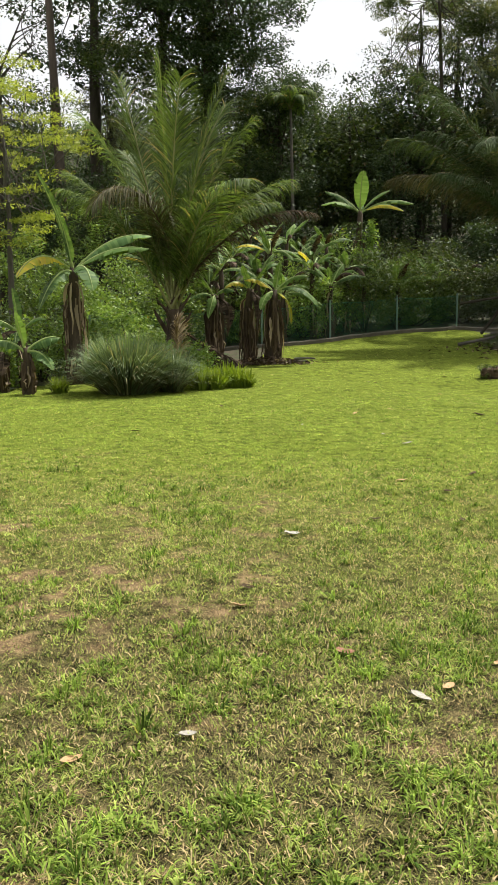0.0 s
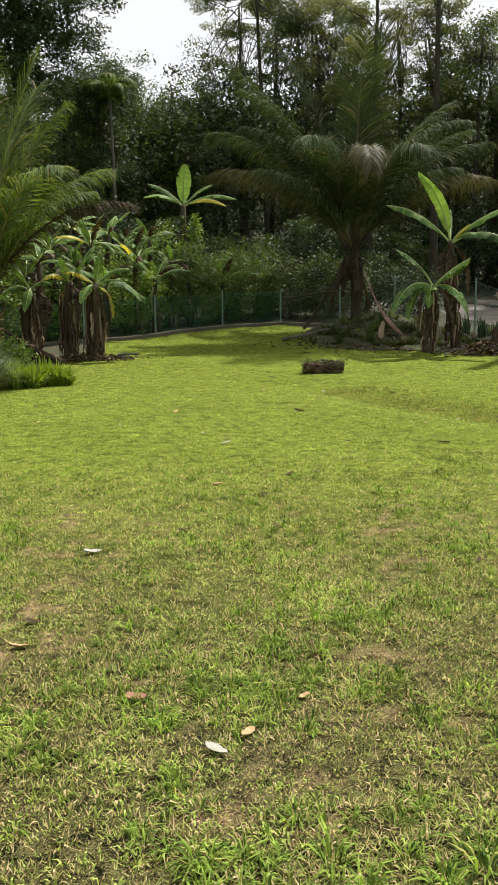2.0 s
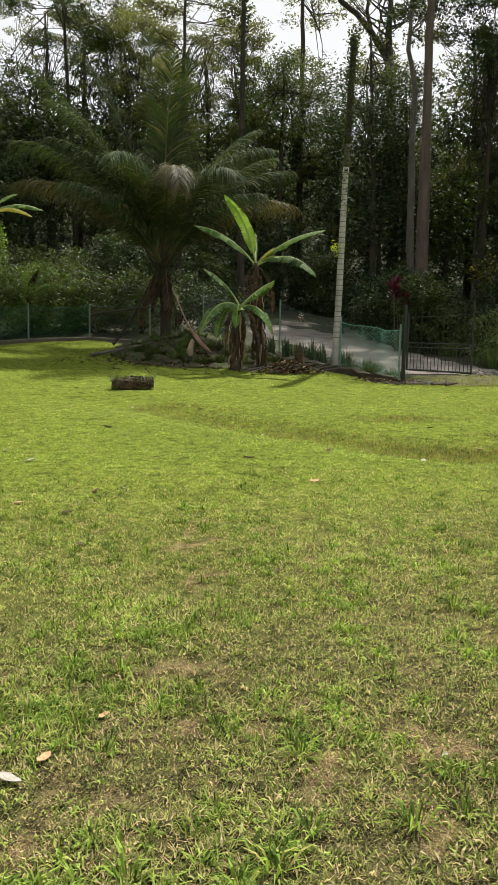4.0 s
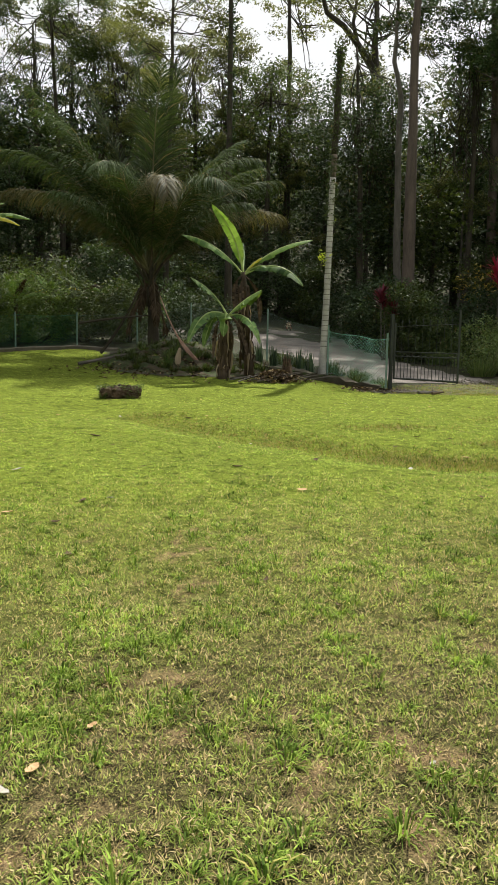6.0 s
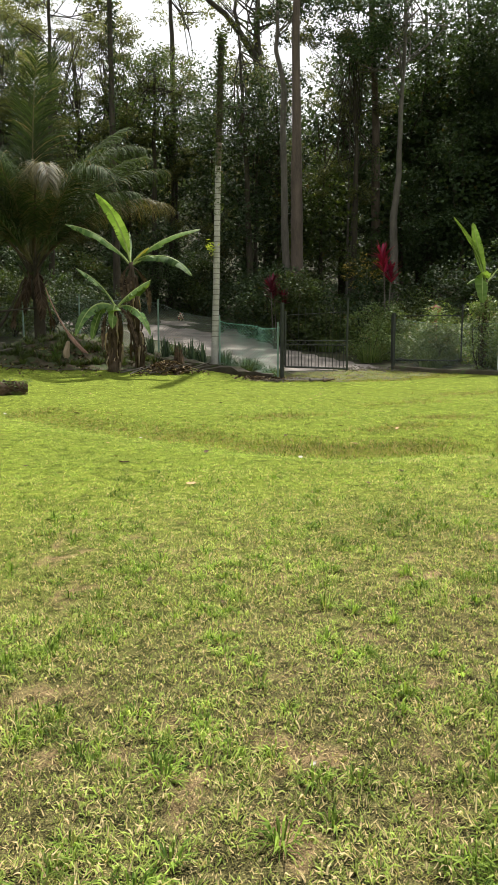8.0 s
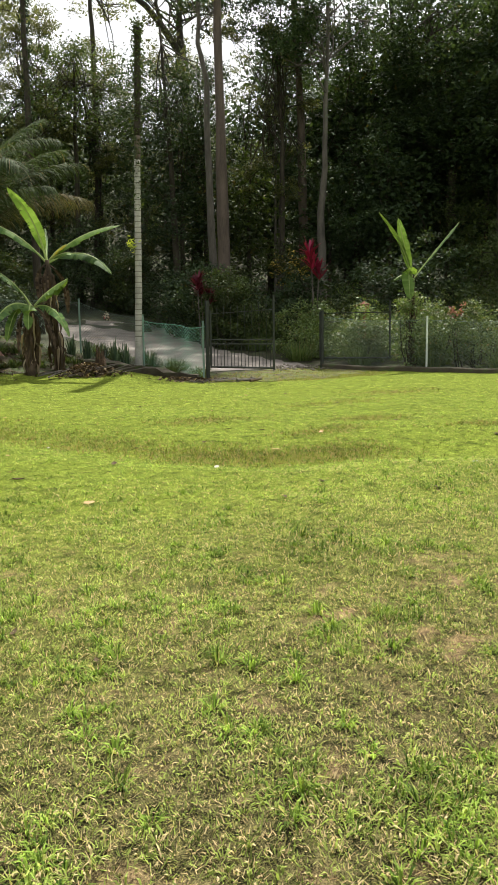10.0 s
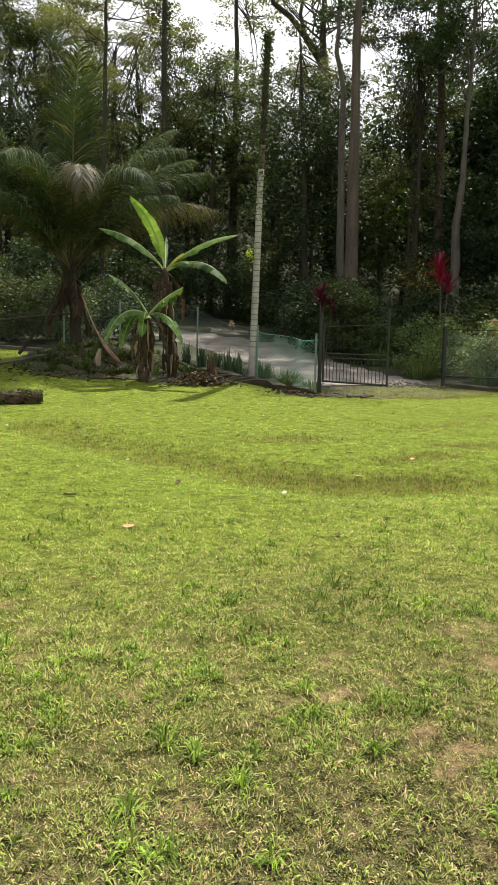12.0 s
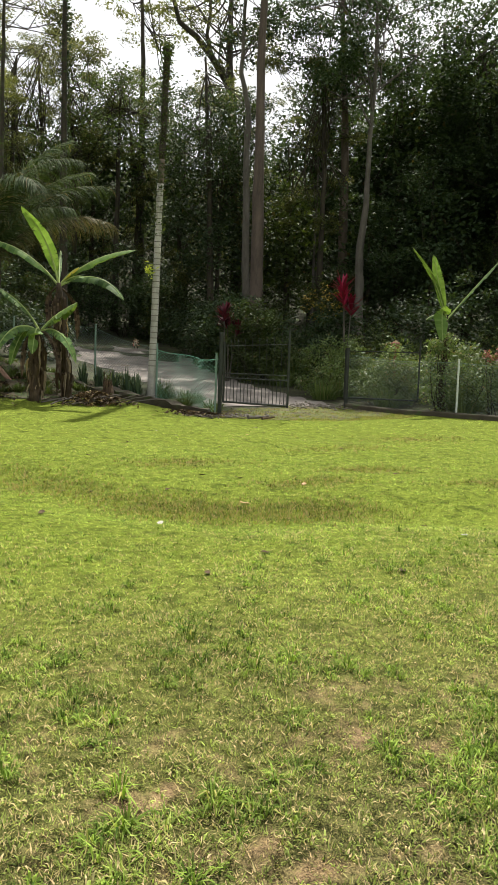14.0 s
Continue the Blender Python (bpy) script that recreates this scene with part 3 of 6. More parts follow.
def banana_plant(base, crown, leaves, label, r=0.11, skirt=14, skirt_len=1.2, stems=1, group="banana plants", pale=0.25):
    root = thing("banana_plant", base, label, "banana plant", group)
    b, c = np.array(base, float), np.array(crown, float)
    path = bezier(b - (0, 0, 0.05), (b + c) / 2 + rng.normal(size=3) * (0.06, 0.06, 0), c + (0, 0, 0.1), 9)
    g = Geo(M_STEM)
    g.tube(path, np.linspace(r * 1.25, r * 0.6, 9), 10, lumps=0.16)
    child("pseudostem", g, root, smooth=True)
    for tip, width, bow, kind in leaves:
        mats = {"g": M_BANANA, "l": M_BANANA_LIGHT, "y": M_BANANA_YELLOW, "d": M_DRY}
        g, mid = Geo(mats[kind]), Geo(M_MIDRIB if kind != "d" else M_DRY)
        banana_leaf(g, c, tip, width, bow, 0, 0, tatter=0.22 if kind != "d" else 0.6, ribs=mid)
        blade = child("leaf", g, root, {"g": "", "l": "bright young leaf", "y": "yellowing torn leaf", "d": "withered brown leaf"}[kind], smooth=True)
        piece("midrib", mid, blade, root, smooth=True)
    for k in range(skirt):
        s = rng.uniform(0.25, 1.0)
        at = path[int(s * 8)]
        a = rng.uniform(0, 2 * np.pi)
        o = np.array([np.cos(a), np.sin(a), 0])
        ln = skirt_len * rng.uniform(0.5, 1.1) * min(1.0, max(0.3, (at[2] - b[2]) / skirt_len))
        g = Geo(M_DRY_PALE if rng.random() < pale else M_DRY)
        q0, q2 = at + o * r * 0.8, at + o * r * rng.uniform(0.9, 1.55) - (0, 0, ln)
        q = bezier(q0, q0 + o * r * rng.uniform(0.5, 1.6) - (0, 0, 0.15 * ln), q2, 7) + rng.normal(size=(7, 3)) * 0.014
        t = np.cross(o, (0, 0, 1))
        wd = rng.uniform(0.014, 0.05) * np.array([0.5, 0.9, 1, 0.8, 0.9, 0.6, 0.15])
        tw = rng.uniform(-2.0, 2.0)
        v = np.stack([q - (t + o * tw) * wd[:, None], q + o * 0.02, q + (t - o * tw) * wd[:, None]], 1).reshape(-1, 3)
        f = [(3 * i + d, 3 * i + d + 1, 3 * i + d + 4, 3 * i + d + 3) for i in range(6) for d in (0, 1)]
        g.add(v, f)
        child("dead_leaf", g, root)
    return root


def arch(start, az, rise, bend, length, n=46, side=0.0):
    """A frond's line: it leaves at the angle rise and bends down under its weight; side: sideways curve."""
    s = (np.arange(n) + 0.5) / n
    e = np.radians(rise - bend * s**2.2)
    a = np.radians(az + side * s)
    step = np.stack([np.cos(e) * np.cos(a), np.cos(e) * np.sin(a), np.sin(e)], 1) * length / n
    return np.concatenate([[start], np.asarray(start) + np.cumsum(step, axis=0)])


def frond(g, p, length=1.0, slot=0, rib=1, droop=0.55, wide=0.021, bare=0.17, ribs=None, thick=0.045):
    """A palm frond along the line p: midrib and two rows of drooping leaflets."""
    n = len(p) - 1
    tan = np.gradient(p, axis=0)
    tan /= np.linalg.norm(tan, axis=1)[:, None]
    side = np.cross(tan, (0, 0, 1.0))
    weak = np.linalg.norm(side, axis=1, keepdims=True)
    alt = np.cross(tan, rng.normal(size=3))
    side = np.where(weak < 0.2, alt, side)
    side /= np.linalg.norm(side, axis=1)[:, None]
    up = np.cross(side, tan)
    s = np.linspace(0, 1, n + 1)
    ln = length * np.clip(np.sin(np.pi * (0.12 + 0.8 * s)), 0.05, 1) ** 0.7
    k0 = int(n * bare)
    V, F = [], []
    down = np.array([0, 0, -1.0])
    for sgn in (-1, 1):
        for k in range(k0, n + 1):
            for extra in (0, 0.2, 0.4, 0.6, 0.8):
                if k == n and extra:
                    continue
                q = p[k] * (1 - extra) + p[min(k + 1, n)] * extra
                L = 1.3 * ln[k] * rng.uniform(0.75, 1.15) / 3
                d = sgn * side[k] * 0.8 + tan[k] * (0.65 + 0.5 * s[k]) + up[k] * rng.uniform(-0.1, 0.4) + rng.normal(size=3) * 0.07
                d /= np.linalg.norm(d)
                wv = np.cross(d, up[k] + rng.normal(size=3) * 0.35)
                wv = wv / (np.linalg.norm(wv) + 1e-9) * wide * 0.5
                i = len(V) * 7
                row = [q - wv * 0.6, q + wv * 0.6]
                pull = droop * rng.uniform(0.6, 1.3) * (0.42 + 0.8 * (1 - abs(tan[k][2]) ** 2))
                for j in range(3):
                    d = d + down * pull * (0.28 + 0.34 * j)
                    d /= np.linalg.norm(d)
                    q = q + d * L
                    row += [q + wv * (1.0, 0.75, 0)[j], q - wv * (1.0, 0.75, 0)[j]][: 1 if j == 2 else 2]
                V.append(row)
                F.append(i)
    i = np.array(F)
    at = g.n
    g.add(np.array(V).reshape(-1, 3), np.concatenate([np.stack([i, i + 1, i + 2, i + 3], 1), np.stack([i + 3, i + 2, i + 4, i + 5], 1)]), slot)
    g.groups.append((np.stack([i + 5, i + 4, i + 6], 1) + at, slot))
    (ribs or g).tube(p, np.linspace(thick, 0.008, n + 1), 5, 0 if ribs else rib, caps=False)
    return g


def coconut_palm(base, crown, fronds, label, r, mat, boots=14, bark=None, droop=0.85, stalks=None):
    root = thing("coconut_palm", base, label, "palm tree")
    b, c = np.array(base, float), np.array(crown, float)
    k = 16
    path = bezier(b - (0, 0, 0.1), (b + c) / 2 + (0.08, 0, 0), c, k)
    bark = bark or M_PALM_TRUNK
    g = Geo(bark)
    g.tube(path, r * (1.25 - 0.45 * np.linspace(0, 1, k)) * (1 + 0.06 * (np.arange(k) % 2)), 12, lumps=0.05)
    child("trunk", g, root, smooth=True)
    for az, rise, bend, long, ln, kind in fronds:
        g, stalk = Geo({"n": mat, "o": M_FROND_OLD, "d": M_DRY}[kind]), Geo((stalks or M_RACHIS) if kind == "n" else M_PALM_TRUNK)
        st = c + rng.normal(size=3) * (0.08, 0.08, 0.12)
        frond(g, arch(st, az, rise, bend, long, side=float(rng.uniform(-14, 14))), ln, droop=droop if kind == "n" else 1.1, bare=0.16, ribs=stalk)
        leaf = child("frond", g, root, "" if kind == "n" else "fading brownish frond")
        piece("rachis", stalk, leaf, root, smooth=True)
    for q in range(boots):
        a = rng.uniform(0, 2 * np.pi)
        o = np.array([np.cos(a), np.sin(a), 0])
        z = c - (0, 0, rng.uniform(0.05, 0.5) * (c[2] - b[2]))
        g = Geo(bark)
        g.tube(bezier(z + o * r * 0.5, z + o * r * 1.3 + (0, 0, 0.15), z + o * (r + 0.3) + (0, 0, rng.uniform(0.35, 0.7)), 5), [0.07, 0.06, 0.045, 0.035, 0.02], 5)
        child("leaf_base", g, root)
    return root


def in_ball(m, per):
    d = rng.normal(size=(m, per, 3))
    return d / np.linalg.norm(d, axis=2, keepdims=True) * 1.75 * rng.random((m, per, 1)) ** 0.45


def clumps(centre, radii, n_clumps, per, spread, fill=0.5, flat=0.7, boughs=0):
    """Leaf places: clumps over an ellipsoid, some inside; with boughs the clumps gather round so many of them."""
    m = boughs or n_clumps
    d = rng.normal(size=(m, 3))
    d /= np.linalg.norm(d, axis=1)[:, None]
    d *= (fill + (1 - fill) * rng.random((m, 1)) ** 0.5)
    mid = np.asarray(centre) + d * np.asarray(radii)
    if boughs:
        mid = mid[rng.integers(0, m, n_clumps)] + rng.normal(size=(n_clumps, 3)) * spread * (1.5, 1.5, 0.75)
    pts = mid[:, None] + in_ball(n_clumps, per) * spread * rng.uniform(0.6, 1.3, (n_clumps, 1, 1)) * (1, 1, flat)
    return mid, pts.reshape(-1, 3)


def limb_path(a, b, bend=0.16, k=6):
    a, b = np.asarray(a, float), np.asarray(b, float)
    m = (a + b) / 2 + rng.normal(size=3) * np.linalg.norm(b - a) * bend
    return bezier(a, m, b, k)


def tree(base, trunk, r, crowns, leaf, label, bark, mat, per=60, spread=0.55, limbs=10, ratio=0.5, name="tree", group="", smooth_k=10, flat=0.6, from_z=0.55, core=0, small=True, boughs=0):
    """trunk: points over the base; crowns: (centre over the base, radii, clumps); limbs go from the trunk into the crowns."""
    root = thing(name, base, label, "tree", group)
    b = np.zeros(3)
    pts = [np.array(p, float) for p in trunk]
    path = []
    for i in range(len(pts) - 1):
        path += [pts[i] * (1 - s) + pts[i + 1] * s for s in np.linspace(0, 1, smooth_k, endpoint=False)]
    path = np.array(path + [pts[-1]])
    wob = np.cumsum(rng.normal(size=(len(path), 3)) * (0.03, 0.03, 0), axis=0)
    path = path + wob * np.linspace(0, 1, len(path))[:, None]
    rad = r * np.linspace(1, 0.25, len(path))
    rad[0] *= 1.35
    g = Geo(bark)
    g.tube(path, rad, 10, lumps=0.06)
    part("trunk", g, root, smooth=True)
    for centre, radii, n in crowns:
        centre = np.array(centre, float)
        mid, leaves = clumps(centre, radii, n, per, spread, flat=flat, boughs=min(boughs, n))
        some = rng.permutation(n)[: max(3, int(limbs))]
        for q in some:
            g = Geo(bark)
            near = path[int(np.clip(len(path) * rng.uniform(from_z, 0.98), 0, len(path) - 1))]
            lp = limb_path(near, mid[q], 0.2, 8)
            g.tube(lp, np.linspace(r * 0.19, 0.01, len(lp)), 5, caps=False)
            for _ in range(2):
                o = mid[rng.integers(n)]
                if np.linalg.norm(o - lp[3]) < 1.2 * max(radii):
                    g.tube(limb_path(lp[3], o, 0.1, 4), [r * 0.14, r * 0.1, 0.02, 0.01], 4, caps=False)
            part("limb", g, root, smooth=True)
        g = Geo(mat)
        g.leaves(leaves, leaf * rng.uniform(0.6, 1.35, len(leaves)), ratio=ratio + 0.1, small=small)
        if core:
            g.leaves(clumps(centre, np.array(radii) * 0.72, core, 1, 0.2, 0.0)[1], leaf * 1.85, ratio=0.8, small=True)
        part("crown", g, root)
    return root


def bush(base, radii, n, per, leaf, mat, label, name="shrub", stems=7, spread=0.22, ratio=0.5, group="", category="shrub", low=0.0):
    root = thing(name, base, label, category, group)
    rx, ry, rz = radii
    mid, leaves = clumps((0, 0, rz * (0.55 + low)), (rx, ry, rz * 0.6), n, per, spread, 0.35)
    leaves[:, 2] = np.abs(leaves[:, 2])
    for q in range(stems):
        g = Geo(M_BARK_DARK)
        g.tube(limb_path((rng.normal() * 0.08, rng.normal() * 0.08, -0.05), mid[q % n], 0.15, 5), np.linspace(0.025, 0.006, 5), 4, caps=False)
        part("stem", g, root)
    g = Geo(mat)
    g.leaves(leaves, leaf * rng.uniform(0.6, 1.3, len(leaves)), ratio=ratio + 0.15, small=True)
    part("foliage", g, root)
    return root


def arching_blades(n, radius, height, width, lean, seg=4):
    """Blades of a tussock, from a round foot, arching outwards."""
    a = rng.uniform(0, 2 * np.pi, n)
    rr = radius * np.sqrt(rng.random(n)) * 0.42
    o = np.stack([np.cos(a), np.sin(a), 0 * a], 1)
    root = o * rr[:, None]
    h = height * rng.uniform(0.6, 1.1, n)
    out = lean * rng.uniform(0.15, 1.25, n) * (0.45 + 1.3 * rr / radius)
    h = h * np.where(rng.random(n) < 0.3, 0.6, 1.0)
    t = np.stack([-np.sin(a), np.cos(a), 0 * a], 1) * width * 0.5
    t = t + o * (rng.normal(size=n) * width * 0.3)[:, None]
    s = np.linspace(0, 1, seg + 1)
    rows = []
    for k in range(seg + 1):
        p = root + o * (out * s[k] ** 1.25)[:, None] + np.array([0, 0, 1.0]) * (h * (s[k] - 0.42 * s[k] ** 2.4 * (0.4 + out / max(lean, 1e-3))))[:, None]
        wk = (1 - s[k] ** 2 * 0.9)
        rows += [p - t * wk, p + t * wk]
    v = np.stack(rows, 1)
    m = 2 * (seg + 1)
    i = np.arange(n)[:, None] * m
    f = np.concatenate([np.concatenate([i + 2 * k, i + 2 * k + 1, i + 2 * k + 3, i + 2 * k + 2], 1) for k in range(seg)])
    return v.reshape(-1, 3), f


def tussock(base, n, radius, height, width, lean, mat, label, name="grass_clump", category="grass clump", scale=(1, 1), group=""):
    v, f = arching_blades(n, radius, height, width, lean)
    v[:, 0] *= scale[0]
    v[:, 1] *= scale[1]
    if name == "lemongrass_clump":
        root = thing(name, base, label, category, group)
        half = len(f) // 8
        cut = np.arange(len(f)) % (len(f) // 4) < half
        part("outer_tuft", Geo(mat).add(v, f[cut]), root)
        part("inner_tuft", Geo(mat).add(v, f[~cut]), root)
        w, h = arching_blades(n // 6, radius * 1.1, height * 0.6, width, lean * 1.15)
        part("dry_thatch", Geo(M_FROND_OLD).add(w * (*scale, 1), h), root, "dry straw-coloured blades at the foot")
        return root
    ob = single(name, Geo(mat).add(v, f), label, category, group=group)
    ob.location = base
    return ob


def cordyline(base, height, n, label, length=0.6, mat=None):
    root = thing("cordyline", base, label, "ornamental plant", "red cordylines")
    for k in range(3):
        top = np.array([0.2 * (k - 1) + rng.normal() * 0.08, rng.normal() * 0.2, height * (1 - 0.1 * k)])
        g = Geo(M_BARK_GREY)
        g.tube(limb_path((0.05 * k, 0, -0.05), top, 0.05, 6), np.linspace(0.03, 0.018, 6), 6)
        part("stem", g, root, smooth=True)
        g = Geo(mat or M_RED)
        for q in range(n):
            a, e = rng.uniform(0, 2 * np.pi), rng.uniform(0.1, 1.35)
            o = np.array([np.cos(a) * np.cos(e), np.sin(a) * np.cos(e), np.sin(e)])
            st = top - (0, 0, 0.35 * rng.random())
            p = bezier(st, st + o * length * 0.6, st + o * length * rng.uniform(0.8, 1.1) - (0, 0, 0.12 * length * rng.random()), 5)
            t = np.cross(o, (0, 0, 1.0))
            t = t / (np.linalg.norm(t) + 1e-6) * 0.045
            w = np.array([0.4, 0.9, 1.0, 0.7, 0.05])[:, None]
            v = np.stack([p - t * w, p + t * w], 1).reshape(-1, 3)
            g.add(v, [(2 * i, 2 * i + 1, 2 * i + 3, 2 * i + 2) for i in range(4)])
        part("leaf_tuft", g, root)
    return root

# ---- fences and gate ----


def fence_post(root, at, height, mat, r=0.03, label=""):
    x, y, z = at
    g = Geo(mat)
    g.tube([(x, y, z - 0.1), (x, y, z + height * 0.5), (x, y, z + height)], r, 8)
    post = child("post", g, root, label, smooth=False)
    piece("cap", Geo(mat).tube([(x, y, z + height), (x, y, z + height + 0.02)], r * 1.15, 8), post, root)
    return post


def mesh_panel(root, a, b, ha, hb, mat, pitch=0.11, wire=0.0035, sag=0.06, label="", loose=0.0):
    """Chain link between two posts: zigzag wires, with sagging top wire and ground wire."""
    a, b = np.asarray(a, float), np.asarray(b, float)
    run = np.linalg.norm((b - a)[:2])
    n = max(4, int(run / pitch))
    g = Geo(mat)
    rows = max(6, int(ha / (pitch * 0.8)))
    y_dir = np.cross((b - a) / run, (0, 0, 1))

    def at(s, t):
        top = ha * (1 - s) + hb * s - sag * 4 * s * (1 - s) - loose * 0.5 * (np.sin(s * 9) + 1) * 0.5
        foot = a * (1 - s) + b * s
        gx = float(ground_z(foot[0], foot[1]))
        foot = np.array([foot[0], foot[1], max(gx, 0) + 0.02])
        return foot + np.array([0, 0, top * t]) + y_dir * (0.015 * np.sin(7 * s + 3 * t) + loose * 0.6 * np.sin(17 * s) * t)

    grid = np.array([[at(s, t) for t in np.linspace(0, 1, rows + 1)] for s in np.linspace(0, 1, n + 1)])
    for k in range(n):
        for way in (0, 1):
            idx = [k + ((q + way) % 2) for q in range(rows + 1)]
            g.tube([grid[i, q] for q, i in enumerate(idx)], wire, 3, caps=False)
    g.tube(grid[:, -1], wire * 1.4, 4, caps=False)
    g.tube(grid[:, 0], wire * 1.4, 4, caps=False)
    return child("mesh_panel", g, root, label)


def fence(name, posts, label, post_mat, wire_mat, pitch=0.11, wire=0.0035, loose=0.0, first=True):
    root = thing(name, gp(*posts[0][:2]), label, "fence")
    for k, (x, y, h) in enumerate(posts):
        if k or first:
            fence_post(root, gp(x, y), h, post_mat)
        if k:
            u, v, hh = posts[k - 1]
            mesh_panel(root, gp(u, v), gp(x, y), hh * 0.93, h * 0.93, wire_mat, pitch, wire, loose=loose)
    return root


fence("chain_link_fence", [(-12.0, 21.0, 1.3), (-9.3, 22.4, 1.3), (-6.9, 23.9, 1.3), (-4.6, 25.2, 1.3), (-2.55, 26.75, 1.32), (-0.38, 29.0, 1.28), (1.75, 30.0, 1.25)], "dark green chain-link fence with slim green posts behind the lawn", M_GREEN_POST, M_GREEN_WIRE, 0.11, 0.004)
fence("chain_link_fence", [(1.75, 30.0, 1.25), (3.9, 29.7, 1.5), (5.7, 28.7, 1.75), (7.75, 25.9, 1.75), (8.85, 23.1, 1.6)], "sagging green chain-link fence beside the lane", M_GREEN_POST, M_GREY_WIRE, 0.11, 0.0028, first=False)
fence("net_fence", [(8.85, 23.1, 1.6), (9.72, 20.75, 1.6)], "loose bright green netting hung between post and gate", M_GREEN_POST, M_NET_WIRE, 0.12, 0.0042, loose=0.12, first=False)
fence("chain_link_fence", [(14.8, 22.75, 1.72), (17.15, 20.4, 1.68), (19.6, 18.0, 1.68), (22.0, 15.6, 1.68), (24.4, 13.2, 1.68)], "grey-green chain-link fence with pale posts beside the gate", M_PALE_POST, M_GREY_WIRE, 0.13, 0.004, first=False)


def kerb(name, line, w, h, mat, label, wob=0.012, lift=0.0):
    pts = np.array(line, float)
    s = np.r_[0, np.cumsum(np.linalg.norm(np.diff(pts, axis=0), axis=1))]
    q = np.arange(0, s[-1], 0.25)
    p = np.stack([np.interp(q, s, pts[:, 0]), np.interp(q, s, pts[:, 1])], 1)
    d = np.gradient(p, axis=0)
    d /= np.linalg.norm(d, axis=1)[:, None]
    nn = np.stack([-d[:, 1], d[:, 0]], 1)
    z = ground_z(p[:, 0], p[:, 1]) + lift
    prof = [(-0.5, -0.3), (-0.5, 0.8), (-0.38, 1.0), (0.38, 1.0), (0.5, 0.8), (0.5, -0.3)]
    rows = []
    for a, b in prof:
        rows.append(np.c_[p + nn * (a * w + wob * rng.normal(size=(len(p), 1)) * 0.4), z + b * h + (wob * 0.5 * rng.normal(size=len(p)) if b > 0.5 else 0)])
    v = np.stack(rows, 1)
    k = len(prof)
    i, j = np.meshgrid(np.arange(len(p) - 1), np.arange(k - 1), indexing="ij")
    f = np.stack([i * k + j, i * k + j + 1, (i + 1) * k + j + 1, (i + 1) * k + j], -1).reshape(-1, 4)
    g = Geo(mat).add(v.reshape(-1, 3), f)
    g.groups += [(np.arange(k)[None], 0), (np.arange(k)[None, ::-1] + (len(p) - 1) * k, 0)]
    return single(name, g, label, "kerb", "structure")


kerb("kerb", [(-9, 22.3), (-4.5, 25.0), (-2.5, 26.5), (-0.4, 28.75), (1.8, 29.7), (3.2, 29.0)], 0.2, 0.12, M_KERB, "low weathered concrete kerb under the back fence")
kerb("kerb", [(6.8, 24.5), (7.9, 22.9), (8.7, 21.7), (9.3, 20.75), (9.65, 20.5)], 0.26, 0.17, M_DARK_KERB, "mossy broken kerb under the netting", 0.07)
kerb("kerb", [(14.7, 22.55), (17.1, 20.2), (19.5, 17.8), (24.4, 12.9)], 0.22, 0.14, M_DARK_KERB, "dark concrete kerb under the gate-side fence")


def gate_post(at, height, label):
    x, y, z = at
    g = Geo(M_IRON)
    g.box((x - 0.04, y - 0.04, z - 0.1), (x + 0.04, y + 0.04, z + height))
    g.box((x - 0.048, y - 0.048, z + height), (x + 0.048, y + 0.048, z + height + 0.03))
    return single("gate_post", g, label, "gate post")


def gate_leaf(hinge, end, foot, height, rise, label, bars=17, meshed=False):
    """Iron gate leaf: a frame with mid rails, upright bars and spear tops, or filled with wire mesh."""
    a, b = np.array(hinge, float), np.array(end, float)
    d = b - a
    L = np.linalg.norm(d)
    d /= L
    root = thing("gate_leaf", (a[0], a[1], foot), label, "gate", "gate leaves")

    def at(u, z):
        return np.array([a[0] + d[0] * u, a[1] + d[1] * u, foot + z])

    def bar(name, p, q, r, sides=6):
        g = Geo(M_IRON)
        g.tube([p, (p + q) / 2, q], r, sides)
        return child(name, g, root)

    top = lambda u: height + 0.25 * rise * (u / L)  # noqa: E731
    bar("stile", at(0, 0), at(0, height + 0.05), 0.03)
    bar("stile", at(L, -0.02), at(L, top(L) + 0.3), 0.028)
    bar("bottom_rail", at(0, 0.02), at(L, 0.02), 0.028)
    if meshed:
        bar("top_rail", at(0, height), at(L, height), 0.014)
        mesh_panel(root, at(0, 0.02), at(L, 0.02), height, height, M_IRON, 0.09, 0.003, 0.0, "fine wire mesh")
        return root
    bar("middle_rail", at(0, height * 0.42), at(L, height * 0.42), 0.016)
    bar("middle_rail", at(0, height * 0.5), at(L, height * 0.5), 0.016)
    g = Geo(M_IRON)
    us = np.linspace(0, L, 14)
    g.tube([at(u, top(u) - 0.06) for u in us], 0.009, 5)
    child("top_rail", g, root)
    for u in np.linspace(0, L, bars + 2)[1:-1]:
        bar("bar", at(u, 0.02), at(u, height * 0.42), 0.0095, 5)
    for k, u in enumerate(np.linspace(0, L, bars // 2 + 2)[1:-1]):
        g = Geo(M_IRON)
        g.tube([at(u, height * 0.5), at(u, top(u))], 0.006, 5)
        g.tube([at(u, top(u) - 0.01), at(u, top(u) + 0.04), at(u, top(u) + 0.12)], [0.008, 0.02, 0.001], 5)
        child("spear_bar", g, root)
    for u in np.linspace(0.08, L - 0.08, 11):
        g = Geo(M_IRON)
        t = np.linspace(0, 2 * np.pi, 11)
        g.tube([at(u + 0.05 * np.cos(w), height * 0.46 + 0.045 * np.sin(w)) for w in t], 0.007, 4, caps=False)
        child("ring", g, root)
    return root


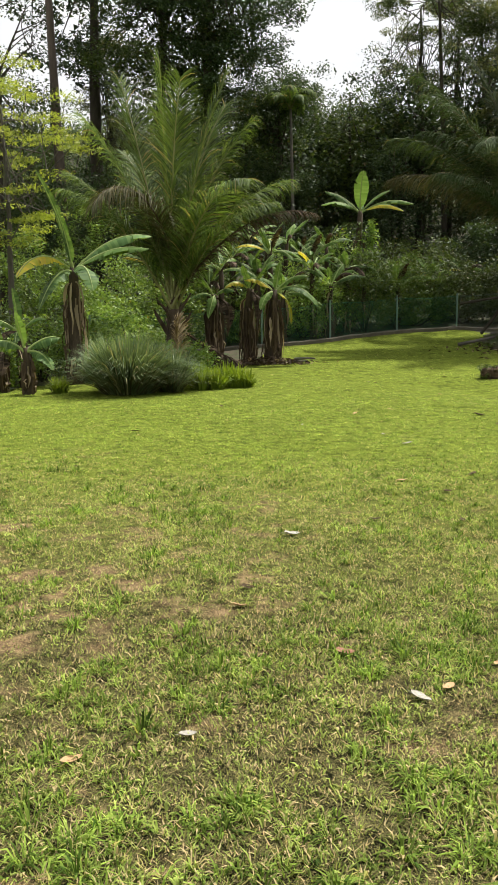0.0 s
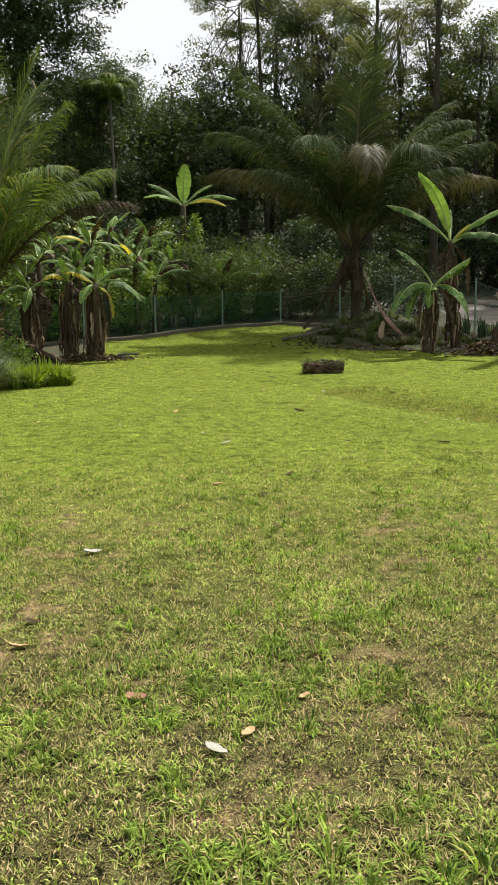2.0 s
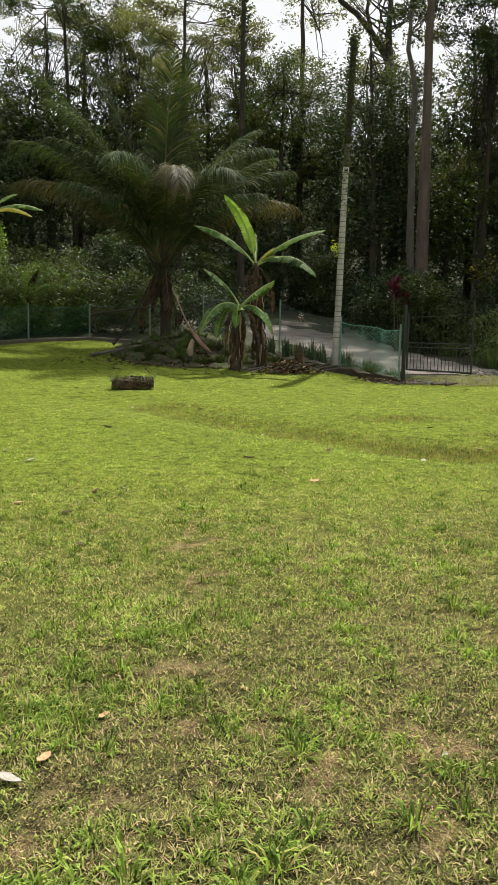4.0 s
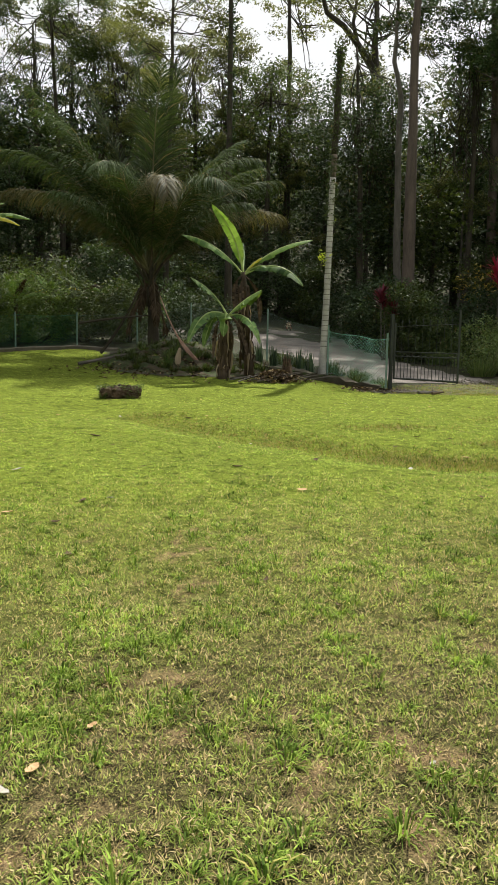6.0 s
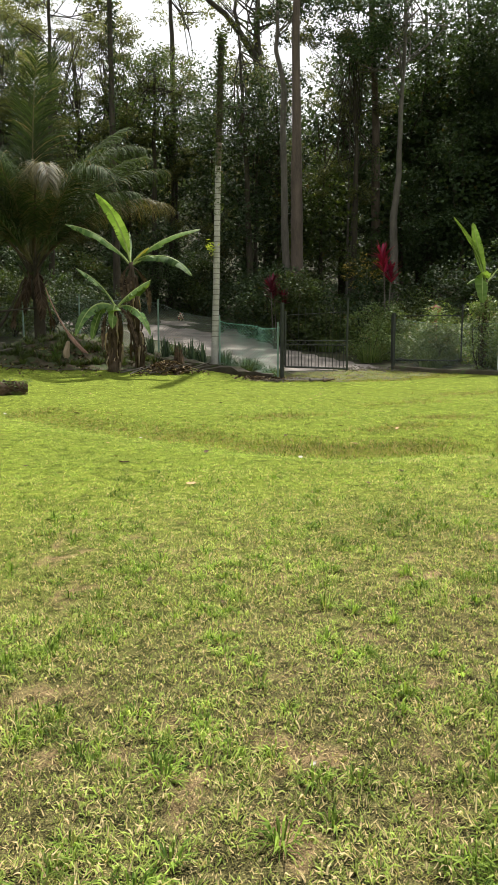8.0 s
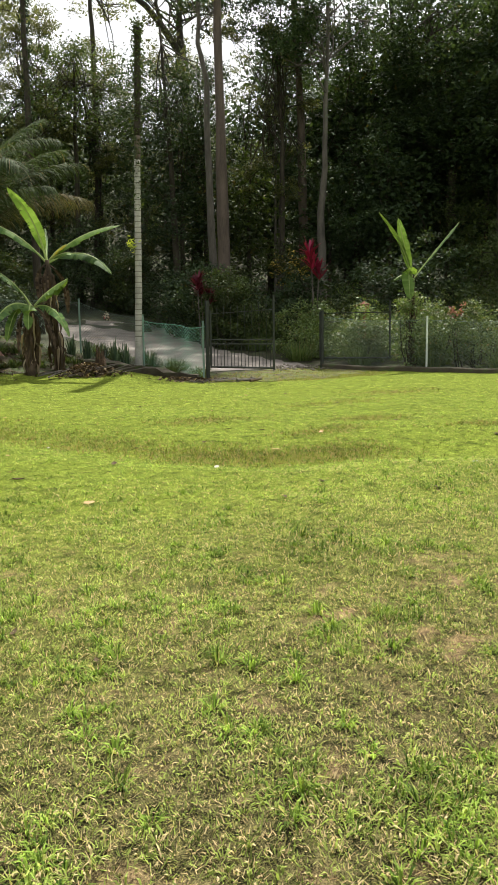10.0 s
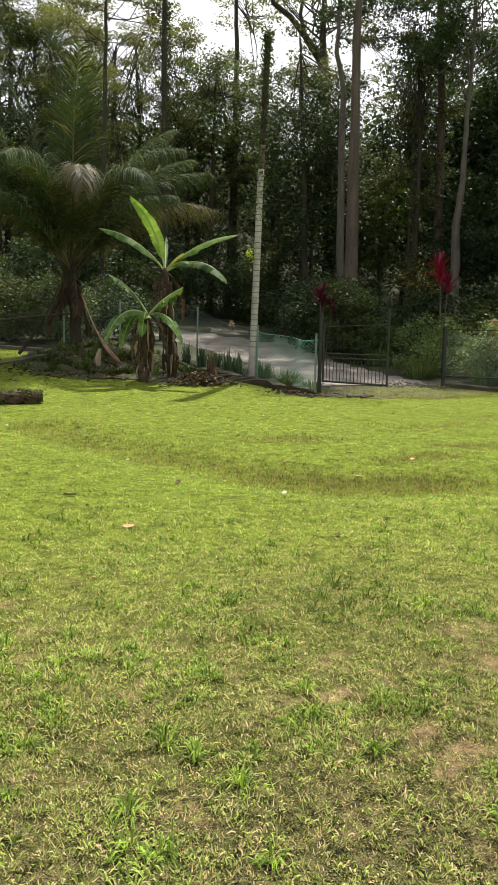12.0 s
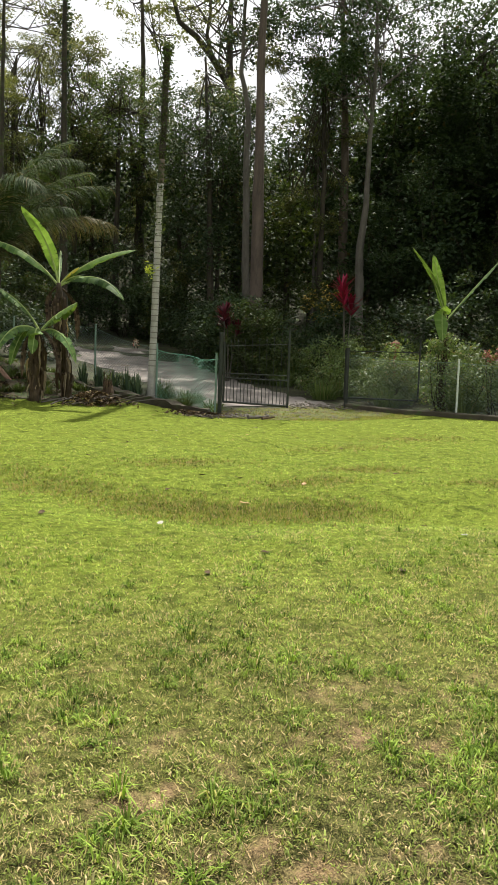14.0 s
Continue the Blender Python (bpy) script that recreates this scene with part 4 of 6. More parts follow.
gate_post(gp(9.78, 20.6), 2.12, "dark square steel gate post beside the netting")
gate_post(gp(14.72, 22.62), 1.8, "dark square steel gate post at the chain-link fence")
gate_leaf((9.86, 20.56), (10.78, 18.7), 0.42, 1.5, 0.25, "dark ornamental iron gate leaf standing open over the lawn")
gate_leaf((14.80, 22.85), (16.45, 21.35), 0.46, 1.45, 0.25, "dark iron gate leaf with wire mesh folded back along the fence", meshed=True)

# ---- banana plants ----
banana_plant(gp(6.3, 22.75), (6.04, 22.65, 3.25), [
    ((5.06, 22.5, 5.15), 0.44, (0.25, 0.0, 0.3), "l"), ((4.3, 23.0, 4.34), 0.46, (0.1, 0.1, 0.5), "g"), ((7.92, 22.1, 4.27), 0.42, (-0.15, 0, 0.4), "l"),
    ((7.42, 21.4, 2.92), 0.5, (0.25, 0, 0.8), "g"), ((6.25, 23.6, 4.3), 0.14, (0, 0.1, 0.2), "g"), ((6.5, 22.4, 3.75), 0.26, (0.0, 0.0, 0.15), "y"), ((6.85, 22.1, 3.3), 0.3, (0.1, 0, 0.5), "l"),
    ((5.75, 22.3, 2.1), 0.2, (-0.25, 0, 0.5), "d"), ((6.45, 22.3, 1.9), 0.2, (0.3, 0, 0.4), "d"), ((5.9, 22.2, 1.6), 0.16, (-0.1, -0.1, 0.5), "d")], "banana plant with long arching leaves and dry brown skirts", 0.12, 66, 0.9, pale=0.14)
banana_plant(gp(5.36, 22.2), (5.5, 22.25, 2.05), [
    ((4.45, 22.4, 3.12), 0.46, (0.15, 0, 0.25), "g"), ((4.3, 21.95, 1.3), 0.52, (-0.15, -0.1, 0.85), "g"), ((6.3, 21.6, 2.8), 0.62, (-0.1, 0, 0.1), "l"),
    ((4.75, 22.0, 1.2), 0.42, (-0.1, 0, 0.8), "g"), ((5.2, 21.5, 1.5), 0.42, (-0.05, -0.2, 0.6), "l"), ((5.0, 21.8, 0.9), 0.16, (-0.2, 0, 0.7), "d"), ((6.3, 21.7, 1.3), 0.4, (0.1, -0.1, 0.7), "g"), ((5.9, 21.6, 1.0), 0.2, (0.1, 0, 0.6), "d")],
    "short banana plant wrapped in dead leaf sheaths", 0.12, 70, 0.9, pale=0.16)
banana_plant(gp(-7.5, 16.9), (-7.43, 16.97, 2.55), [
    ((-8.1, 16.7, 4.75), 0.52, (0.2, 0, 0.1), "g"), ((-7.6, 16.6, 3.9), 0.34, (0.1, -0.1, 0.1), "g"), ((-8.33, 16.0, 2.4), 0.5, (-0.1, -0.1, 0.8), "y"), ((-5.7, 17.15, 3.02), 0.5, (0, 0, 0.45), "l"),
    ((-5.8, 17.7, 3.35), 0.6, (0, 0, 0.6), "g"), ((-6.75, 16.4, 2.1), 0.55, (0.1, 0, 0.6), "g"), ((-7.9, 16.1, 1.7), 0.5, (0.1, -0.2, 0.6), "g")], "banana plant with a yellowing leaf and a peeling stem", 0.15, 50, 1.2, pale=0.5)
banana_plant(gp(-7.5, 14.6), (-7.48, 14.52, 0.85), [
    ((-7.6, 14.4, 1.65), 0.5, (0, 0, 0.05), "l"), ((-8.05, 14.2, 1.0), 0.45, (-0.05, 0, 0.3), "g"), ((-6.8, 14.7, 1.12), 0.45, (0.05, 0, 0.25), "g"), ((-8.3, 14.1, 0.9), 0.4, (0, 0, 0.4), "l"), ((-6.9, 14.5, 0.5), 0.4, (0.1, 0, 0.3), "g")],
    "young banana plant at the edge of the lawn", 0.09, 26, 0.8, pale=0.3)
banana_plant(gp(-8.25, 15.0), (-8.2, 14.95, 0.75), [
    ((-8.3, 14.7, 1.55), 0.42, (0, 0, 0.05), "g"), ((-7.7, 14.6, 0.95), 0.4, (0.05, 0, 0.3), "l"), ((-8.8, 14.7, 0.9), 0.4, (-0.05, 0, 0.3), "g"), ((-7.9, 14.3, 0.4), 0.35, (0.1, 0, 0.4), "d"), ((-8.6, 14.4, 0.35), 0.35, (-0.1, 0, 0.4), "d")],
    "young banana plant with dry hanging leaves", 0.1, 30, 0.8, pale=0.3)
banana_plant(gp(-8.4, 16.2), (-8.4, 16.2, 1.2), [
    ((-8.5, 16.1, 2.2), 0.35, (0, 0, 0.1), "g"), ((-9.3, 16.0, 1.5), 0.3, (-0.05, 0, 0.3), "l"), ((-7.7, 16.0, 1.5), 0.3, (0.05, 0, 0.3), "g"), ((-8.2, 15.5, 1.0), 0.3, (0, 0, 0.3), "g"), ((-9.0, 15.7, 0.8), 0.3, (0, 0, 0.4), "d")],
    "young banana plant among weeds", 0.08, 10, 0.8)
tall = banana_plant(gp(-2.0, 32.6), (-1.9, 32.6, 5.55), [
    ((-1.76, 32.3, 7.15), 0.62, (-0.1, 0, 0.1), "l"), ((-3.3, 32.5, 6.45), 0.5, (0.1, 0, 0.35), "g"), ((-3.4, 32.0, 5.85), 0.5, (0.0, 0, 0.55), "l"), ((-0.75, 32.7, 6.42), 0.45, (0, 0, 0.35), "g"),
    ((0.18, 32.3, 5.8), 0.5, (0.0, 0, 0.6), "l"), ((-0.2, 31.9, 5.5), 0.4, (0, 0, 0.6), "y"), ((-1.9, 33.8, 6.2), 0.5, (0, 0, 0.5), "g")], "tall banana plant hung with creeper in the scrub", 0.16, 12, 1.2)
zc = rng.uniform(2.6, 5.3, 900)
child("creeper", Geo(M_LEAF_BRIGHT).leaves(np.stack([-1.45 + 0.32 * rng.normal(size=900) * (5.9 - zc) / 3, 32.35 + 0.15 * rng.normal(size=900), zc], 1), 0.12, ratio=0.7), tall, "creeper hanging from the crown")
zc = rng.uniform(2.2, 5.2, 420)
child("creeper", Geo(M_LEAF_MID).leaves(np.stack([-2.0 + 0.2 * rng.normal(size=420), 32.4 + 0.15 * rng.normal(size=420), zc], 1), 0.12, ratio=0.7), tall, "dark creeper round the stem")
banana_plant(gp(17.62, 21.75), (17.6, 21.7, 2.95), [
    ((16.32, 21.8, 5.02), 0.36, (0.3, 0, 0.25), "l"), ((17.15, 21.9, 4.88), 0.34, (-0.05, 0, 0.1), "l"), ((19.25, 21.4, 4.82), 0.26, (0.1, 0, 0.15), "g"), ((17.2, 21.3, 2.3), 0.6, (-0.3, -0.1, 1.1), "l"), ((16.7, 21.5, 2.9), 0.3, (0, 0, 0.3), "g")],
    "banana plant with ragged upright leaves behind the fence", 0.1, 8, 0.8)
# The dry clump beside the left palm.
for bx, by, cx, cz, lv in (
    (-5.2, 21.5, -5.25, 2.05, [((-5.6, 21.0, 2.75), 0.3, (0, 0, 0.1), "l"), ((-4.6, 21.1, 2.2), 0.35, (0, 0, 0.3), "g"), ((-5.9, 21.2, 2.0), 0.3, (0, 0, 0.3), "g"), ((-5.3, 20.9, 1.5), 0.3, (0.1, 0, 0.5), "l"), ((-4.8, 21.0, 1.0), 0.35, (0.4, 0, 0.5), "d")]),
    (-4.35, 21.8, -4.3, 2.2, [((-4.9, 21.2, 2.3), 0.35, (0, 0, 0.45), "y"), ((-3.8, 21.5, 2.9), 0.3, (0, 0, 0.1), "g"), ((-4.4, 21.3, 2.9), 0.3, (0, 0, 0.1), "g"), ((-4.0, 21.2, 1.4), 0.3, (0.2, 0, 0.4), "d")]),
    (-3.7, 21.7, -3.6, 2.15, [((-3.4, 21.5, 3.0), 0.35, (0, 0, 0.05), "l"), ((-2.4, 21.6, 1.75), 0.42, (0.1, 0, 0.7), "g"), ((-2.7, 21.8, 2.6), 0.35, (0, 0, 0.35), "l"), ((-4.4, 21.4, 2.5), 0.35, (0, 0, 0.35), "y"), ((-3.1, 21.3, 1.3), 0.25, (0.2, 0, 0.5), "y"), ((-3.9, 21.1, 1.7), 0.3, (0, 0, 0.4), "l")]),
):
    banana_plant(gp(bx, by), (cx, by - 0.05, cz), lv, "squat banana stem wrapped in dry brown leaves beside the palm", 0.15, 70, 1.3, pale=0.25)
# Bananas in the scrub behind the clump.
for bx, by, h in ((-4.0, 25.9, 1.6), (-2.6, 27.6, 1.7), (-5.2, 27.6, 2.2), (-3.9, 29.4, 2.8), (-7.4, 26.4, 2.2), (-1.6, 30.4, 1.6), (-5.9, 25.2, 2.4), (-4.6, 27.0, 2.9), (-3.4, 28.6, 2.6), (-6.6, 28.0, 3.2), (-2.9, 30.8, 2.2), (0.9, 32.8, 1.7), (2.2, 33.5, 1.7), (-8.3, 25.8, 2.4), (-5.2, 29.8, 3.0), (-4.9, 26.3, 2.1), (-3.2, 27.4, 2.3), (-5.9, 26.9, 2.7), (-4.2, 28.2, 3.2), (-2.2, 29.3, 2.2), (-6.4, 25.6, 1.9), (-2.9, 29.0, 3.0), (-5.6, 28.6, 3.4), (-0.4, 31.0, 1.5)):
    lv = []
    for q in range(9):
        a = q * 0.7 + rng.uniform(0, 0.6)
        e = rng.uniform(-0.3, 1.1)
        ln = rng.uniform(0.75, 1.4)
        lv.append(((bx + ln * np.cos(a) * np.cos(e), by + ln * np.sin(a) * np.cos(e), gp(bx, by)[2] + h + ln * np.sin(e)), rng.uniform(0.24, 0.38), (0, 0, 0.45 * np.cos(e)), ("glglg" + ("y" if rng.random() < 0.35 else "g") + "gdl")[q]))
    banana_plant(gp(bx, by), (bx, by, gp(bx, by)[2] + h), lv, "banana plant in the scrub with green and yellowing leaves", 0.11, 8, 1.0)

# ---- palms ----
coconut_palm(gp(-6.32, 20.8), (-6.25, 20.8, 1.75), [
    (0, 62, 52, 4.9, 0.95, "n"), (12, 73, 29, 5.4, 0.95, "n"), (20, 79, 14, 6.0, 1.0, "n"), (170, 79, 8, 6.2, 1.0, "n"), (120, 86, 7, 6.3, 1.0, "n"),
    (300, 84, 18, 5.7, 1.0, "n"), (60, 76, 24, 5.8, 1.0, "n"), (185, 62, 31, 4.7, 0.9, "n"), (200, 72, 24, 5.6, 0.95, "n"), (252, 78, 140, 5.0, 0.95, "o"),
    (330, 68, 84, 4.8, 0.95, "n"), (140, 72, 34, 5.2, 0.9, "n"), (90, 72, 38, 5.2, 0.9, "n"), (340, 62, 61, 4.2, 0.85, "n"), (8, 52, 70, 5.0, 0.6, "d"), (215, 62, 54, 4.2, 0.85, "n")],
    "young coconut palm with upright green fronds and a short trunk", 0.2, M_FROND, 12, None, 0.85)
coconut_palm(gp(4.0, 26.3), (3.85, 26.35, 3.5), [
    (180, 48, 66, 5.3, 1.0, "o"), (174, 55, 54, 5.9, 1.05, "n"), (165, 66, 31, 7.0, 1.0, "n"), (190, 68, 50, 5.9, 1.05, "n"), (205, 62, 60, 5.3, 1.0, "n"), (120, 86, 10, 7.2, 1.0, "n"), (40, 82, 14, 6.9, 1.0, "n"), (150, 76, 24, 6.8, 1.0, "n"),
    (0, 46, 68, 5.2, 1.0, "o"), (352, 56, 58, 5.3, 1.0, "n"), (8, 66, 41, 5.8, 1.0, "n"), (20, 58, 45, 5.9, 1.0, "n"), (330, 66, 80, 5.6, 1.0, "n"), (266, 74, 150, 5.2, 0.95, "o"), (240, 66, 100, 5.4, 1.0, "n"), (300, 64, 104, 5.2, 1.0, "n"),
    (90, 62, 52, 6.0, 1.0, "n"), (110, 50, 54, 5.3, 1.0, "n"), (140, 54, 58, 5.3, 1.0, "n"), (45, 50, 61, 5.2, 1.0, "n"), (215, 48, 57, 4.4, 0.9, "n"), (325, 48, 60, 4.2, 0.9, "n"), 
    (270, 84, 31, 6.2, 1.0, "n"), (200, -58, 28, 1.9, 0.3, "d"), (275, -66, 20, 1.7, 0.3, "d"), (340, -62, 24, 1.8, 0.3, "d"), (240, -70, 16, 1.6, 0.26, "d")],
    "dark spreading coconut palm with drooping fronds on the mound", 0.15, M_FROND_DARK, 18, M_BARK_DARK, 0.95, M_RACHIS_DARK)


def fallen_frond(a, b, bow, label, kind=M_DRY):
    g = Geo(kind, M_PALM_TRUNK)
    frond(g, bezier(a, (np.asarray(a) + b) / 2 + np.asarray(bow), b, 31), 0.5, droop=1.0, wide=0.025)
    return single("fallen_frond", g, label, "palm frond")


fallen_frond((-5.9, 20.9, 1.1), gp(-4.3, 20.9, 0.06), (0, 0, -0.12), "dry fallen palm frond leaning by the palm")
single("fallen_frond", Geo(M_FROND_STALK).tube(bezier((4.1, 25.6, 2.75), (4.5, 24.8, 1.2), gp(5.05, 23.9, 0.05), 9), [0.018, 0.02, 0.022, 0.025, 0.035, 0.06, 0.075, 0.06, 0.015], 6, lumps=0.12), "bare reddish-brown frond stalk hanging onto the mound", "palm frond")
fallen_frond((-5.12, 16.8, 0.15), (-4.95, 16.65, 1.45), (0.05, 0, 0.0), "pinkish dry frond standing behind the lemongrass", M_DRY_PALE)

# Bare topped areca trunk.
ar = thing("areca_palm", gp(8.7, 23.17), "pale ringed palm trunk without a crown, vine-grown at the top", "palm trunk")
ap = np.array([(8.7, 23.17, 0.2), (8.77, 23.14, 2.63), (8.84, 23.12, 6.0), (8.9, 23.1, 7.72), (8.96, 23.08, 9.8)])
zz = np.linspace(0.2, 6.25, 40)
child("trunk", Geo(M_ARECA).tube(np.stack([np.interp(zz, ap[:, 2], ap[:, 0]), np.interp(zz, ap[:, 2], ap[:, 1]), zz], 1), np.linspace(0.108, 0.088, 40) + 0.03 * np.exp(-np.arange(40) / 2.0), 14), ar, "pale grey ringed trunk", smooth=True)
zm = np.linspace(6.25, 6.9, 6)
child("middle_trunk", Geo(M_ARECA_STAINED).tube(np.stack([np.interp(zm, ap[:, 2], ap[:, 0]), np.interp(zm, ap[:, 2], ap[:, 1]), zm], 1), np.linspace(0.09, 0.089, 6), 12, lumps=0.05), ar, "stained grey trunk", smooth=True)
zt = np.linspace(6.9, 9.8, 20)
child("upper_trunk", Geo(M_BARK_DARK).tube(np.stack([np.interp(zt, ap[:, 2], ap[:, 0]), np.interp(zt, ap[:, 2], ap[:, 1]), zt], 1), np.linspace(0.092, 0.085, 20), 12, lumps=0.12), ar, "dark mossy upper trunk", smooth=True)
for z in np.arange(0.5, 6.2, 0.155):
    c = np.array([np.interp(z, ap[:, 2], ap[:, 0]), np.interp(z, ap[:, 2], ap[:, 1]), z])
    child("ring", Geo(M_RING).tube([c - (0, 0, 0.012), c + (0, 0, 0.012)], 0.1085 - 0.02 * z / 6.2 + 0.0015, 14), ar)
zv = 9.9 - 5.0 * rng.random(1500) ** 1.5
vx = np.stack([np.interp(zv, ap[:, 2], ap[:, 0]), np.interp(zv, ap[:, 2], ap[:, 1]), zv], 1) + rng.normal(size=(1500, 3)) * 0.085
child("vine", Geo(M_LEAF_MID).leaves(vx, 0.11), ar, "small-leaved vine")
child("fern", Geo(M_LEAF_LIME).leaves(np.array([8.55, 23.0, 3.9]) + rng.normal(size=(34, 3)) * 0.09, 0.17, ratio=0.25), ar, "small fern on the trunk")

# ---- beds and small plants ----
tussock(gp(-5.45, 14.75), 3000, 1.2, 1.6, 0.019, 1.25, M_LEMON, "big grey-green lemongrass clump arching over the lawn", "lemongrass_clump", scale=(0.95, 0.75))
tussock(gp(-4.75, 15.4), 800, 0.55, 1.35, 0.019, 0.8, M_LEMON, "grey-green lemongrass clump beside the larger one", "lemongrass_clump")
tussock(gp(-6.9, 14.75), 260, 0.35, 0.5, 0.02, 0.25, M_HERB, "yellow-green grass tuft at the bed's edge", "grass_tuft")
for x, y, h in ((-4.25, 15.9, 0.62), (-3.95, 16.0, 0.5), (-3.6, 16.5, 0.55), (-3.85, 16.5, 0.6), (-3.4, 16.4, 0.42), (-4.5, 16.4, 0.6)):
    tussock(gp(x, y), 190, 0.36, h * 1.25, 0.034, 0.3, M_HERB, "bright yellow-green herb clump at the lawn's edge", "herb_clump", "herb", group="herb clumps")
for x, y in ((7.5, 24.3), (7.8, 23.8), (8.15, 23.6), (8.3, 23.1), (7.1, 24.6)):
    tussock(gp(x, y), 46, 0.24, 1.05, 0.045, 0.18, M_SWORD, "dark green sword-leaved plant by the fence", "sword_plant", "ornamental plant", group="sword plants")
tussock(gp(4.05, 23.7), 26, 0.12, 0.5, 0.09, 0.3, M_BANANA, "small green broad-leaved plant on the mound", "young_plant", "plant")
st = thing("tree_stub", gp(4.35, 23.75), "pale broken stub on the mound", "tree stump")
child("stub", Geo(M_DRY_PALE).tube([gp(4.35, 23.75, -0.05), gp(4.36, 23.76, 0.25), gp(4.42, 23.77, 0.52)], [0.1, 0.085, 0.04], 8, lumps=0.2), st)

# The rotting log on the lawn.
lg = thing("log", gp(2.07, 18.42), "short dark rotting log lying on the lawn", "log")
lp = np.array([gp(1.62 + 0.93 * k / 11, 18.36 + 0.12 * k / 11, 0.12 + 0.02 * math.sin(k * 1.3)) for k in range(12)])
child("trunk_piece", Geo(M_WOOD_CUT).tube(lp, [0.08, 0.13, 0.16, 0.14, 0.17, 0.15, 0.13, 0.16, 0.17, 0.15, 0.14, 0.09], 13, lumps=0.3), lg, smooth=False)
child("moss", Geo(M_LEAF_WEED).leaves(lp[rng.integers(0, 12, 520)] + rng.normal(size=(520, 3)) * (0.05, 0.1, 0.045) + (0, 0, 0.12), 0.055), lg, "tufts of moss")
tussock(gp(1.66, 18.28), 60, 0.16, 0.2, 0.012, 0.2, M_LEAF_MID, "grass growing against the rotting log", "grass_tuft")
tussock(gp(2.3, 18.3), 60, 0.2, 0.16, 0.012, 0.2, M_LEAF_MID, "grass growing against the rotting log", "grass_tuft")
for k in range(26):
    a = rng.uniform(0, 2 * np.pi)
    c = lp[rng.integers(1, 11)] + (0, 0.16 * np.cos(a), 0.16 * np.sin(a))
    child("bark_flake", Geo(M_WOOD_CUT).box((-0.09, -0.012, -0.03), (0.09, 0.012, 0.03), m=Matrix.Translation(c) @ Euler((a, rng.normal() * 0.2, rng.normal() * 0.3)).to_matrix().to_4x4()), lg)

# Heap of dead leaves and sticks beside the bananas, and under the dry clump.


def stick(a, b, r, mat=M_BARK_GREY, label="dead stick on the ground"):
    g = Geo(mat)
    g.tube(limb_path(a, b, 0.05, 6), np.linspace(r, r * 0.5, 6), 6, lumps=0.1)
    return single("stick", g, label, "stick", group="dead sticks")


def litter(cx, cy, rx, ry, n, h, label):
    g = Geo(M_DRY, M_DRY_PALE)
    x, y = cx + rng.normal(size=n) * rx * 0.5, cy + rng.normal(size=n) * ry * 0.5
    d = np.exp(-(((x - cx) / rx) ** 2) - ((y - cy) / ry) ** 2)
    c = np.stack([x, y, ground_z(x, y) + 0.02 + h * d * rng.random(n)], 1)
    g.leaves(c[: n * 3 // 4], 0.15, 0, 0.6, 0.4)
    g.leaves(c[n * 3 // 4 :], 0.13, 1, 0.6, 0.35)
    return single("leaf_litter", g, label, "leaf litter", "stuff")


litter(6.75, 21.6, 0.8, 0.4, 700, 0.35, "heap of dead brown leaves by the banana plants")
litter(-3.9, 21.4, 1.1, 0.35, 600, 0.18, "dead brown leaves under the dry banana clump")
litter(4.6, 24.0, 2.6, 1.5, 1500, 0.06, "scattered dead leaves on the mound")
litter(9.3, 20.6, 0.8, 0.5, 400, 0.08, "grit and dead leaves by the gate post")
for k in range(16):
    x, y = 6.75 + rng.normal() * 0.45, 21.65 + rng.normal() * 0.22
    a = rng.uniform(-0.5, 0.5)
    stick(gp(x - 0.5 * math.cos(a), y - 0.3 * math.sin(a), 0.04), gp(x + 0.5 * math.cos(a), y + 0.3 * math.sin(a), 0.05 + 0.25 * rng.random()), 0.022)
for a, b, r in (((-3.5, 21.5), (-2.7, 21.4), 0.05), ((-4.4, 21.2), (-3.2, 21.25), 0.035), ((-3.1, 21.9), (-2.5, 21.75), 0.05), ((1.5, 24.8), (3.4, 25.2), 0.06), ((2.6, 26.2), (4.0, 25.0), 0.07), ((3.9, 25.0), (5.8, 24.5), 0.05), ((10.2, 19.7), (10.9, 20.0), 0.05), ((10.4, 19.3), (10.8, 19.4), 0.04)):
    stick(gp(*a, 0.05), gp(*b, 0.08), r, M_BARK_GREY if r > 0.04 else M_DRY)
stick(gp(2.3, 26.4, 0.1), (3.5, 26.1, 3.0), 0.06, M_BARK_DARK, "dead branch leaning against the dark palm")
stick(gp(1.6, 26.0, 1.15), (3.8, 25.9, 2.15), 0.05, M_BARK_DARK, "dead branch caught on the dark palm")
sm = thing("tree_stump", gp(7.2, 22.0), "dark rotten stump by the leaf heap", "tree stump")
child("stump", Geo(M_WOOD_CUT).tube([gp(7.2, 22.0, -0.05), gp(7.2, 22.0, 0.2), gp(7.21, 22.0, 0.4), gp(7.23, 22.0, 0.5)], [0.2, 0.15, 0.12, 0.07], 9, lumps=0.3), sm)
for k in range(9):
    a = 0.7 * k
    q = np.array(gp(7.2, 22.0))
    child("splinter", Geo(M_WOOD_CUT).tube([q + (0.1 * math.cos(a), 0.1 * math.sin(a), 0.25), q + (0.09 * math.cos(a), 0.09 * math.sin(a), 0.5), q + (0.1 * math.cos(a + 0.3), 0.1 * math.sin(a), 0.6 + 0.25 * ((k * 5) % 4) / 4)], [0.04, 0.03, 0.004], 5), sm)

